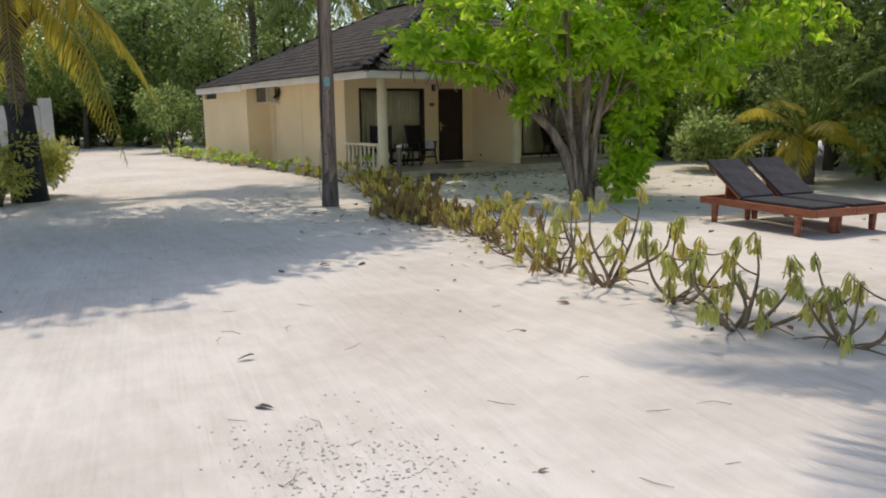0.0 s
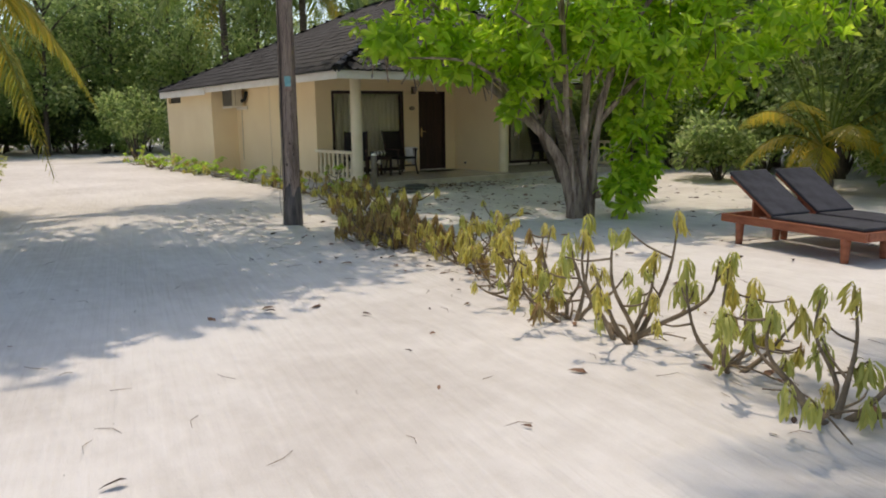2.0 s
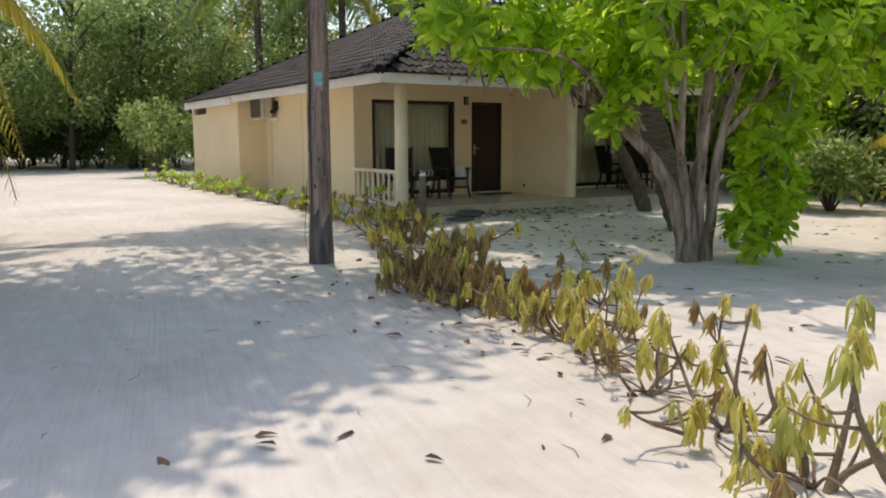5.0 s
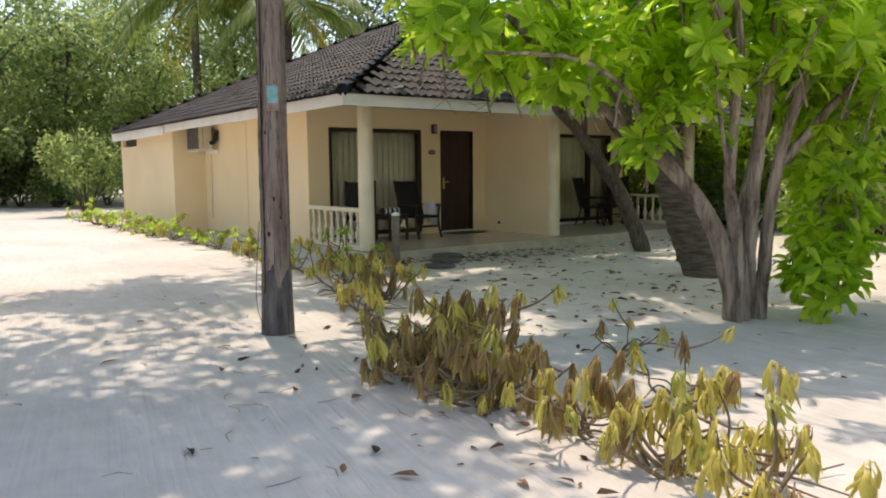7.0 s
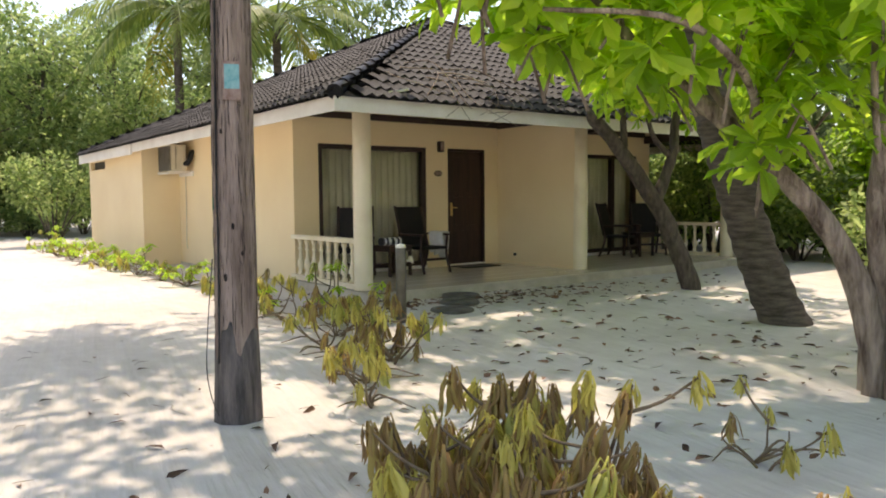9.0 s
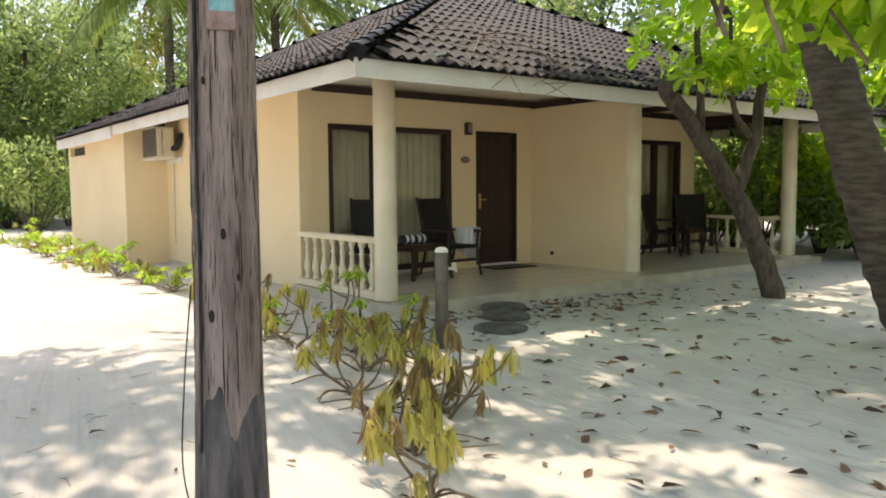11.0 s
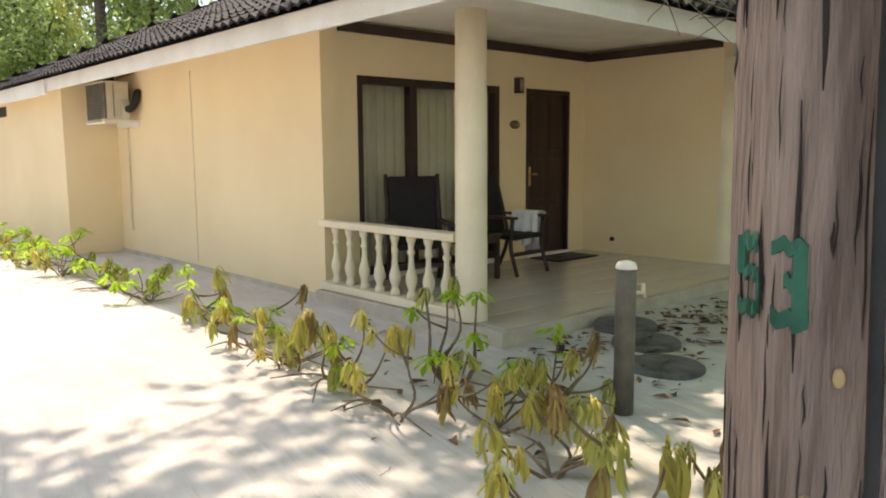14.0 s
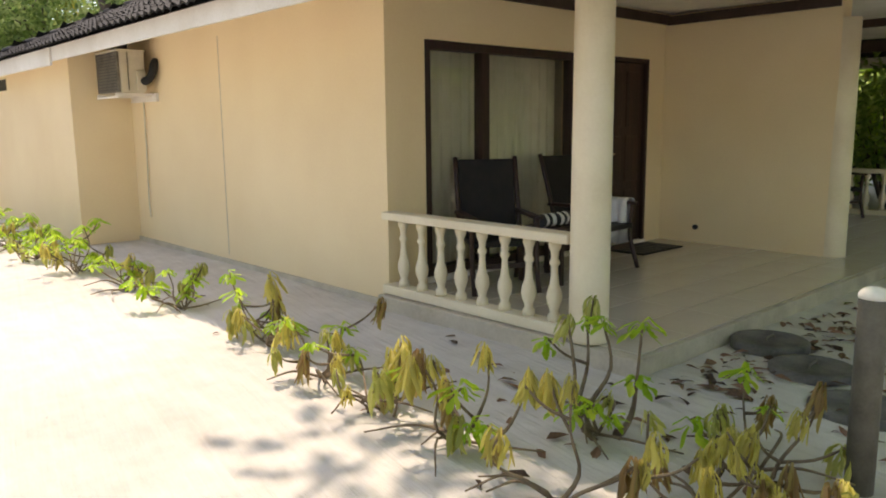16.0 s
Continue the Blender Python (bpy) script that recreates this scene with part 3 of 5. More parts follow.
lathe(bm, [(0.028, 0), (0.028, 0.03), (0.018, 0.03)], seg=14)
bmesh.ops.transform(bm, matrix=pose(4.112, -0.42, 0.31, 0, -90, 0), verts=bm.verts)
part("outlet_pipe", bm, RUBBER, vent)

# air conditioner on the west wall
ac = thing("air_conditioner", "aged white air conditioner unit on a wall bracket", "air conditioner")
part("ac_case", box(bmesh.new(), -0.42, -0.12, 4.62, 5.36, 1.92, 2.42, bevel=0.02), PLASTIC, ac)
bm = bmesh.new()
box(bm, -0.452, -0.421, 4.63, 5.35, 1.925, 2.415, bevel=0.008)
part("grille_guard", bm, METAL_GREY, ac, "dark grey wire fan guard")
for i in range(13):
    part("guard_wire", boxes((-0.464, -0.4525, 4.66, 5.32, 1.955 + i * 0.0355, 1.962 + i * 0.0355)), GRILLE, ac)
part("top_lid", box(bmesh.new(), -0.455, -0.11, 4.612, 5.37, 2.405, 2.43, bevel=0.006), PLASTIC, ac)
part("valve_cover", box(bmesh.new(), -0.24, -0.13, 4.575, 4.619, 1.95, 2.17, bevel=0.008), PLASTIC, ac)
part("corner_rib", boxes((-0.335, -0.325, 4.612, 4.6195, 1.95, 2.40)), METAL_GREY, ac)
part("side_panel", box(bmesh.new(), -0.31, -0.14, 4.60, 4.6195, 2.19, 2.385, bevel=0.005), PLASTIC, ac)
part("bracket", boxes((-0.47, -0.003, 4.66, 4.70, 1.88, 1.918), (-0.47, -0.003, 5.30, 5.34, 1.88, 1.918), (-0.47, -0.43, 4.60, 5.36, 1.86, 1.88), (-0.03, -0.003, 4.55, 5.40, 1.82, 1.92)), WHITE, ac)
bm = bmesh.new()
tube(bm, smooth_path([(-0.16, 4.60, 2.06), (-0.13, 4.53, 2.07), (-0.08, 4.50, 2.16), (-0.05, 4.52, 2.26), (-0.01, 4.55, 2.30)], 5), [0.05] * 21, 10)
part("coolant_pipe", bm, RUBBER, ac, "black wrapped coolant pipe")
bm = bmesh.new()
tube(bm, smooth_path([(-0.02, 5.0, 1.85), (-0.018, 5.02, 1.2), (-0.02, 5.05, 0.6), (-0.03, 5.0, 0.35)], 5), [0.009] * 16, 6)
part("drain_hose", bm, PLASTIC, ac, "thin pale drain hose")


# porch furniture
def chair(at):
    ch = thing("porch_chair", "dark brown woven high-backed porch armchair", "chair", at, "porch chairs")
    part("seat", box(bmesh.new(), -0.26, 0.26, -0.27, 0.27, 0.38, 0.43, bevel=0.012), RATTAN, ch)
    part("backrest", box(bmesh.new(), -0.25, 0.25, -0.02, 0.02, 0.0, 0.66, bevel=0.015), RATTAN, ch, at=pose(0, 0.27, 0.42, -14, 0, 0))
    for sx in (-0.27, 0.27):
        bm = bmesh.new()
        tube(bm, smooth_path([(sx, -0.33, 0.0), (sx, -0.24, 0.3), (sx, -0.26, 0.60)], 4), [0.022] * 9, 8)
        part("leg", bm, DARKWOOD, ch)
        bm = bmesh.new()
        tube(bm, smooth_path([(sx, 0.36, 0.0), (sx, 0.24, 0.32), (sx, 0.29, 0.60), (sx, 0.43, 1.08)], 4), [0.022] * 13, 8)
        part("leg", bm, DARKWOOD, ch)
        part("armrest", box(bmesh.new(), sx - 0.035, sx + 0.035, -0.31, 0.32, 0.60, 0.63, bevel=0.01), DARKWOOD, ch)
    part("stretcher", boxes((-0.26, 0.26, -0.25, -0.22, 0.20, 0.24)), DARKWOOD, ch)
    return ch


def side_table(at):
    tb = thing("side_table", "small dark slatted wooden porch table", "table", at, "porch tables")
    for i in range(5):
        part("slat", box(bmesh.new(), -0.24, 0.24, -0.24 + i * 0.1, -0.16 + i * 0.1, 0.45, 0.475, bevel=0.005), DARKWOOD, tb)
    for sx in (-0.2, 0.2):
        for sy in (-0.2, 0.2):
            part("leg", box(bmesh.new(), sx - 0.022, sx + 0.022, sy - 0.022, sy + 0.022, 0, 0.43, bevel=0.004), DARKWOOD, tb)
    part("apron", boxes((-0.22, 0.22, -0.22, -0.19, 0.38, 0.45), (-0.22, 0.22, 0.19, 0.22, 0.38, 0.45), (-0.22, -0.19, -0.19, 0.19, 0.38, 0.45), (0.19, 0.22, -0.19, 0.19, 0.38, 0.45)), DARKWOOD, tb)
    return tb


chair(pose(0.76, -0.46, SLAB, 0, 0, -32))
chair(pose(2.02, -0.52, SLAB, 0, 0, 4))
side_table(pose(1.34, -0.60, SLAB, 0, 0, 6))
chair(pose(6.9, -0.50, SLAB, 0, 0, 22))
chair(pose(7.72, -0.55, SLAB, 0, 0, -35))
side_table(pose(7.3, -0.62, SLAB))


def draped(name, label, material, at, w, h_front, h_back, depth):
    """A cloth hung over a bar, with folds."""
    t = thing(name, label, "towel", at)
    prof = [(-depth / 2 - 0.01, -h_front), (-depth / 2 - 0.005, -h_front * 0.5), (-depth / 2, -0.01), (-depth * 0.2, 0.012), (depth * 0.2, 0.012), (depth / 2, -0.01), (depth / 2 + 0.005, -h_back * 0.5), (depth / 2 + 0.01, -h_back)]
    bm = bmesh.new()
    n = 22
    grid = []
    for i in range(n + 1):
        u = i / n
        row = []
        for k, (a, z) in enumerate(prof):
            fold = 0.05 * noise.noise(Vector((u * 5, z * 2, w))) * min(1, abs(z) * 8) + 0.024 * math.sin(u * 17 + z * 4) * min(1, abs(z) * 5)
            row.append(bm.verts.new(((u - 0.5) * w * (1 + 0.7 * z) + 0.08 * z * math.sin(k), a + fold * (1 if a > 0 else -1) + (0.01 if a > 0 else -0.01), z + (0.10 * noise.noise(Vector((u * 3, k, 1))) if abs(z) > 0.1 else 0))))
        grid.append(row)
    for a, b in zip(grid, grid[1:]):
        for i in range(len(prof) - 1):
            f = bm.faces.new((a[i], a[i + 1], b[i + 1], b[i]))
            f.smooth = True
    ob = part(name + "_cloth", bm, material, t)
    sm = ob.modifiers.new("thick", "SOLIDIFY")
    sm.thickness = 0.006
    return t


draped("towel", "crumpled white towel hanging over a chair's armrest", TOWEL, pose(2.02, -0.52, SLAB + 0.645, 0, 0, 4) @ pose(0.27, -0.06, 0, 0, 0, 90), 0.36, 0.44, 0.32, 0.12)
cl = thing("striped_cloth", "rolled black and white striped towel on the side table", "towel")
for k in range(9):
    bm = bmesh.new()
    tube(bm, [(1.13 + k * 0.045, -0.60 + 0.01 * math.sin(k), SLAB + 0.535), (1.175 + k * 0.045, -0.60 + 0.01 * math.sin(k + 1), SLAB + 0.535)], [0.058, 0.06], 12, 0.15)
    part("stripe", bm, TOWEL if k % 2 else CUSHION, cl)
mt = thing("doormat", "thin dark woven doormat before the door", "mat")
part("mat_body", box(bmesh.new(), 2.92, 3.70, -0.50, -0.04, SLAB + 0.001, SLAB + 0.016, bevel=0.005), RATTAN, mt)
bmm = bmesh.new()
for k in range(7):
    box(bmm, 2.98 + k * 0.1, 3.02 + k * 0.1, -0.47, -0.07, SLAB + 0.0165, SLAB + 0.019)
part("mat_rib", bmm, CONCRETE_DARK, mt)

# standpipe and covers in the yard
sp = thing("standpipe", "grey metal standpipe post with a white cap and tap", "standpipe", pose(-0.62, -3.80, 0))
bm = bmesh.new()
lathe(bm, [(0.056, -0.1), (0.056, 0.78), (0.055, 0.80)], seg=22)
part("post", bm, METAL_GREY, sp)
bm = bmesh.new()
lathe(bm, [(0.058, 0.80), (0.058, 0.815), (0.045, 0.835), (0.015, 0.845)], seg=22)
part("cap", bm, WHITE, sp, "white rounded cap")
bm = bmesh.new()
tube(bm, [(0.05, -0.02, 0.66), (0.12, -0.03, 0.66), (0.135, -0.035, 0.63)], [0.014, 0.014, 0.012], 8)
box(bm, 0.085, 0.125, -0.045, -0.02, 0.665, 0.71, bevel=0.006)
part("tap", bm, PLASTIC, sp, "white plastic tap")
for i, (x, y, r, z) in enumerate(((1.09, -2.66, 0.25, 0.055), (0.74, -3.08, 0.25, 0.045), (0.30, -3.50, 0.26, 0.03))):
    mc = thing("drain_cover", "round damp dark concrete drain cover in the sand", "drain cover", pose(x, y, 0), "drain covers")
    bm = bmesh.new()
    lathe(bm, [(r, -0.05), (r, z - 0.012), (r - 0.014, z), (r * 0.72, z + 0.004), (r * 0.7, z - 0.003), (0.02, z)], seg=30)
    part("lid", bm, CONCRETE_DARK, mc)
    bm = bmesh.new()
    tube(bm, [(-0.06, 0, z - 0.005), (-0.05, 0, z + 0.02), (0.05, 0, z + 0.02), (0.06, 0, z - 0.005)], [0.007] * 4, 6)
    part("lifting_ring", bm, METAL_GREY, mc)


# ---- utility pole ----
def pole():
    base, top = Vector((-3.265, -5.875, -0.3)), Vector((-3.14, -5.70, 7.5))
    p = thing("utility_pole", "weathered cracked wooden utility pole with tarred foot", "pole")
    R0, R1 = 0.139, 0.108

    def ax(z):
        return base.lerp(top, (z + 0.3) / 7.8)

    def rad(z):
        return R0 + (R1 - R0) * min(1, max(0, z / 5.0)) + 0.02 * max(0, 0.5 - z)

    def shaft(z0, z1, n, extra=0.0, ragged=0.0):
        bm = bmesh.new()
        seg = 64
        rings = []
        for i in range(n + 1):
            z = z0 + (z1 - z0) * i / n
            ring = []
            for k in range(seg):
                t = 6.28318 * k / seg
                d = Vector((math.cos(t), math.sin(t), 0))
                z = z0 + (z1 + ragged * noise.noise(Vector((d.x * 2.5, d.y * 2.5, 9))) + 0.15 * ragged * noise.noise(Vector((d.x * 12, d.y * 12, 2))) - z0) * i / n
                w = 0.010 * noise.noise(Vector((d.x * 2, d.y * 2, z * 0.8))) + 0.004 * noise.noise(Vector((d.x * 14, d.y * 14, z * 1.6)))
                ring.append(bm.verts.new(ax(z) + d * (rad(z) + w + extra)))
            rings.append(ring)
        for a, b in zip(rings, rings[1:]):
            for k in range(seg):
                f = bm.faces.new((a[k], a[(k + 1) % seg], b[(k + 1) % seg], b[k]))
                f.smooth = True
        bm.faces.new(rings[-1])
        return bm

    sh = part("shaft", shaft(0.15, 7.5, 170), POLE, p)
    part("tarred_foot", shaft(-0.3, 0.42, 30, 0.002, 0.22), TAR, p, "blackened tarred foot")
    rg = random.Random(8)
    bm = bmesh.new()
    for i in range(560):
        z, t = rg.uniform(0.45, 3.2), rg.uniform(2.2, 5.6)
        ln, w = (rg.uniform(0.12, 0.34), rg.uniform(0.0014, 0.0030)) if i % 7 == 0 else (rg.uniform(0.03, 0.12), rg.uniform(0.0006, 0.0015))
        pts = []
        for s in range(5):
            zz = z + ln * s / 4
            tt = t + 0.008 * math.sin(s * 1.9 + i)
            pts.append(ax(zz) + Vector((math.cos(tt), math.sin(tt), 0)) * (rad(zz) + 0.0015 + 0.010 * noise.noise(Vector((math.cos(tt) * 2, math.sin(tt) * 2, zz * 0.8))) + 0.004 * noise.noise(Vector((math.cos(tt) * 14, math.sin(tt) * 14, zz * 1.6))) - w * 0.5))
        tube(bm, pts, [w * 0.2, w, w * 1.15, w * 0.8, w * 0.2], 5)
    ck = part("crack", bm, CRACK, sh)
    ck["kind"] = "stuff"

    def on(t, z, out=0.0):
        d = Vector((math.cos(t), math.sin(t), 0))
        w = 0.010 * noise.noise(Vector((d.x * 2, d.y * 2, z * 0.8))) + 0.004 * noise.noise(Vector((d.x * 14, d.y * 14, z * 1.6)))
        return ax(z) + d * (rad(z) + w + out), d

    for t, z, r in ((radians(243), 1.16, 0.014), (radians(266), 0.99, 0.010), (radians(222), 0.84, 0.016), (radians(215), 1.75, 0.010)):
        c, d = on(t, z, 0.002)
        bm = bmesh.new()
        lathe(bm, [(r, 0), (r * 0.95, 0.007), (r * 0.5, 0.004)], seg=14)
        bmesh.ops.transform(bm, matrix=Matrix.Translation(c) @ d.to_track_quat("Z", "Y").to_matrix().to_4x4() @ Matrix.Diagonal((0.7, 1.6, 1, 1)), verts=bm.verts)
        part("knot", bm, CRACK, p)
    # painted mark in green
    gt = radians(146)
    for dz, dt, lz, lt in ((0.045, 0.0, 0.009, 0.30), (0.004, 0.0, 0.008, 0.28), (-0.045, 0.0, 0.009, 0.30), (0.024, -0.11, 0.022, 0.10), (-0.020, 0.12, 0.024, 0.10),
                           (0.045, 0.50, 0.009, 0.34), (0.020, 0.62, 0.026, 0.12), (0.0, 0.56, 0.009, 0.20), (-0.026, 0.62, 0.026, 0.14), (-0.048, 0.52, 0.011, 0.36)):
        bm = bmesh.new()
        rows = []
        for zz in (-1, 0, 1):
            rows.append([bm.verts.new(on(gt + 0.75 * (dt + lt * (k / 6 - 0.5)), 1.305 + 0.72 * (dz + zz * lz) + 0.004 * math.sin(k * 2.1 + dz * 90), 0.003)[0]) for k in range(7)])
        for a, b in zip(rows, rows[1:]):
            for k in range(6):
                bm.faces.new((a[k], a[k + 1], b[k + 1], b[k]))
        mk = part("painted_stroke", bm, GREENPAINT, p, "faded green painted stroke")
        mk.modifiers.new("thick", "SOLIDIFY").thickness = 0.003
    # worn pale spots where the wood is chipped
    for t, z, r in ((radians(177), 1.10, 0.010), (radians(187), 1.225, 0.007)):
        c, d = on(t, z, -0.001)
        bm = bmesh.new()
        lathe(bm, [(r, 0), (r * 0.9, 0.004), (r * 0.4, 0.005)], seg=11)
        bmesh.ops.transform(bm, matrix=Matrix.Translation(c) @ d.to_track_quat("Z", "Y").to_matrix().to_4x4() @ Matrix.Diagonal((0.8, 1.4, 1, 1)), verts=bm.verts)
        part("chipped_spot", bm, CHIP, p, "chipped ochre wood spot")
    # metal plate
    c, d = on(radians(247), 2.06, 0.018)
    q = Matrix.Translation(c) @ d.to_track_quat("Z", "Y").to_matrix().to_4x4()
    pl = part("plate", box(bmesh.new(), -0.055, 0.055, -0.12, 0.12, -0.003, 0.003, bevel=0.002), RUST, p, "small rusty plate with worn teal paint", at=q)
    part("plate_paint", box(bmesh.new(), -0.044, 0.046, -0.05, 0.10, 0.0035, 0.005), TEAL, pl)
    # cable up the pole and a loose loop by the foot
    bm = bmesh.new()
    tube(bm, [on(radians(200) + 0.03 * math.sin(z * 3), z, 0.014)[0] for z in np.arange(0.3, 7.4, 0.12)], [0.006] * len(np.arange(0.3, 7.4, 0.12)), 6)
    part("cable", bm, RUBBER, p, "black cable clipped up the pole")
    bm = bmesh.new()
    a0 = on(radians(160), 0.95, 0.01)[0]
    tube(bm, smooth_path([a0, a0 + Vector((-0.05, -0.03, -0.4)), a0 + Vector((-0.07, -0.05, -0.75)), a0 + Vector((-0.02, -0.12, -1.0)), a0 + Vector((0.08, -0.2, -1.14))], 6), [0.0032] * 25, 6)
    part("loose_wire", bm, RUBBER, p, "thin loose black wire")


pole()


# ---- trees ----
def limb_tree(name, label, category, limbs, bark, leaf, seeds, rosette=True, leaves=13, size=0.17, crown_name="crown", jitter=0.35, extra=None):
    """A tree from hand-laid limbs; crowns are whorls round the seed places."""
    t = thing(name, label, category)
    bm = bmesh.new()
    for pts, r0, r1 in limbs:
        sp_ = smooth_path(pts, 6)
        tube(bm, sp_, [r0 + (r1 - r0) * (i / (len(sp_) - 1)) ** 0.8 for i in range(len(sp_))], 12, 0.28)
    part("trunk", bm, bark, t)
    return t


def scatter_ellipsoid(rg, centre, radii, n, shell=0.45):
    d = rg.normal(size=(n, 3))
    d /= np.linalg.norm(d, axis=1, keepdims=True)
    r = (shell + (1 - shell) * rg.random(n)) ** (1 / 1.6)
    return np.array(centre) + d * r[:, None] * np.array(radii), d


def big_tree():
    B = Vector((0.62, -8.15, -0.09))
    limbs = [
        ([B + Vector((-0.10, 0.02, -0.2)), B + Vector((-0.12, 0.02, 0.3)), B + Vector((-0.35, 0.2, 1.1)), B + Vector((-0.85, 0.55, 1.75)), B + Vector((-1.5, 1.0, 2.4)), B + Vector((-2.1, 1.1, 2.9))], 0.125, 0.034),
        ([B + Vector((-0.02, -0.05, -0.2)), B + Vector((-0.05, -0.02, 0.5)), B + Vector((-0.25, 0.0, 1.3)), B + Vector((-0.5, -0.2, 2.2)), B + Vector((-0.7, -0.3, 3.4))], 0.086, 0.034),
        ([B + Vector((0.10, 0.0, -0.2)), B + Vector((0.10, 0.0, 0.5)), B + Vector((0.02, -0.1, 1.5)), B + Vector((-0.1, -0.3, 2.6)), B + Vector((0.0, -0.5, 4.0))], 0.094, 0.043),
        ([B + Vector((0.18, -0.08, -0.2)), B + Vector((0.22, -0.1, 0.5)), B + Vector((0.20, -0.22, 1.5)), B + Vector((0.35, -0.5, 2.6)), B + Vector((0.9, -1.0, 3.8))], 0.078, 0.034),
        ([B + Vector((-0.05, 0.1, -0.2)), B + Vector((0.1, 0.15, 0.6)), B + Vector((0.5, 0.2, 1.6)), B + Vector((1.2, 0.2, 2.6)), B + Vector((1.8, 0.1, 3.4))], 0.078, 0.034),
        ([B + Vector((-0.18, -0.08, -0.2)), B + Vector((-0.2, -0.12, 0.4)), B + Vector((-0.32, -0.15, 1.0)), B + Vector((-0.75, -0.2, 2.0)), B + Vector((-1.2, -0.4, 3.2))], 0.035, 0.017),
        ([B + Vector((-0.85, 0.55, 1.75)), B + Vector((-1.3, 0.3, 2.1)), B + Vector((-2.0, 0.3, 2.4)), B + Vector((-2.7, 0.7, 2.45))], 0.039, 0.013),
        ([B + Vector((-0.5, -0.2, 2.2)), B + Vector((-1.2, -0.5, 2.7)), B + Vector((-1.9, -0.6, 3.0))], 0.039, 0.013),
        ([B + Vector((0.20, -0.22, 1.5)), B + Vector((0.9, -0.7, 2.4)), B + Vector((1.9, -1.2, 3.0)), B + Vector((2.9, -1.7, 3.3))], 0.05, 0.015),
        ([B + Vector((-0.85, 0.55, 1.75)), B + Vector((-1.2, 0.9, 2.5)), B + Vector((-1.9, 0.9, 3.1)), B + Vector((-2.9, 0.8, 3.5)), B + Vector((-3.7, 0.6, 3.55))], 0.035, 0.008),
        ([B + Vector((-1.9, 0.9, 3.1)), B + Vector((-2.5, 0.6, 3.3)), B + Vector((-3.2, 0.2, 3.2)), B + Vector((-3.6, 0.0, 3.0))], 0.018, 0.005),
        ([B + Vector((-1.2, 0.9, 2.5)), B + Vector((-1.7, 0.7, 2.9)), B + Vector((-2.3, 0.2, 3.5)), B + Vector((-2.6, 0.0, 3.9))], 0.02, 0.006),
    ]
    t = limb_tree("shore_tree", "multi-stemmed pale-barked tree with bright green leaf whorls", "tree", limbs, BARK, LEAF_BRIGHT, None)
    rg = np.random.default_rng(21)
    cs, ds = [], []
    # the clumps 5.0 and 5.2 up are unseen, added to shade the yard
    for c, r, n in (((-1.35, 0.75, 2.55), (1.0, 0.8, 0.5), 52), ((-2.3, 1.0, 2.75), (0.9, 0.8, 0.45), 40), ((-0.6, -0.2, 2.9), (1.2, 1.2, 0.75), 90), ((0.6, -0.4, 2.9), (1.4, 1.3, 0.9), 120),
                    ((1.3, -0.3, 2.6), (1.0, 1.1, 0.9), 75), ((0.0, 0.0, 4.4), (2.4, 2.2, 0.8), 35), ((-1.6, 0.2, 3.6), (1.5, 1.4, 0.6), 28), ((0.85, -0.45, 0.95), (0.36, 0.42, 0.75), 36), ((0.8, -0.45, 1.8), (0.4, 0.45, 0.6), 20), ((0.45, -0.55, 0.45), (0.28, 0.28, 0.35), 16), ((-0.75, 0.1, 2.05), (0.5, 0.4, 0.25), 12), ((-3.0, 0.9, 2.75), (0.5, 0.5, 0.3), 12),
                    ((1.1, 4.2, 5.0), (2.8, 1.8, 0.7), 200), ((1.6, -1.4, 2.5), (0.9, 0.9, 0.7), 20), ((-0.95, 0.5, 1.75), (0.3, 0.3, 0.2), 6), ((2.2, -0.6, 2.8), (0.9, 0.9, 0.8), 30),
                    ((2.3, -1.4, 3.3), (1.3, 1.2, 0.9), 85), ((0.9, -0.2, 4.3), (1.8, 1.6, 0.8), 130), ((2.4, -0.8, 4.3), (1.5, 1.5, 0.8), 80), ((-2.3, 0.5, 3.6), (1.1, 1.0, 0.5), 22), ((3.3, -1.9, 3.3), (1.0, 1.0, 0.7), 40), ((-1.3, 4.0, 5.2), (1.6, 1.5, 0.5), 75)):
        p, d = scatter_ellipsoid(rg, np.array(B) + np.array(c), r, n)
        cs.append(p)
        ds.append(d * 0.7 + np.array((0, 0, 0.75)) + rg.normal(0, 0.2, d.shape))
    cs, ds = np.concatenate(cs), np.concatenate(ds)
    part("crown", rosettes("crown", cs, ds, rg, LEAF_BRIGHT, 14, 0.24), LEAF_BRIGHT, t, "glossy bright green leaf whorls")
    bm = bmesh.new()
    for i in range(0, len(cs), 3):
        c = Vector(cs[i])
        d = Vector(ds[i]).normalized()
        tube(bm, [c - d * 0.45 + Vector((0, 0, -0.12)), c - d * 0.2, c], [0.012, 0.009, 0.005], 5)
    part("twig_field", bm, BARK, t)["kind"] = "stuff"


big_tree()


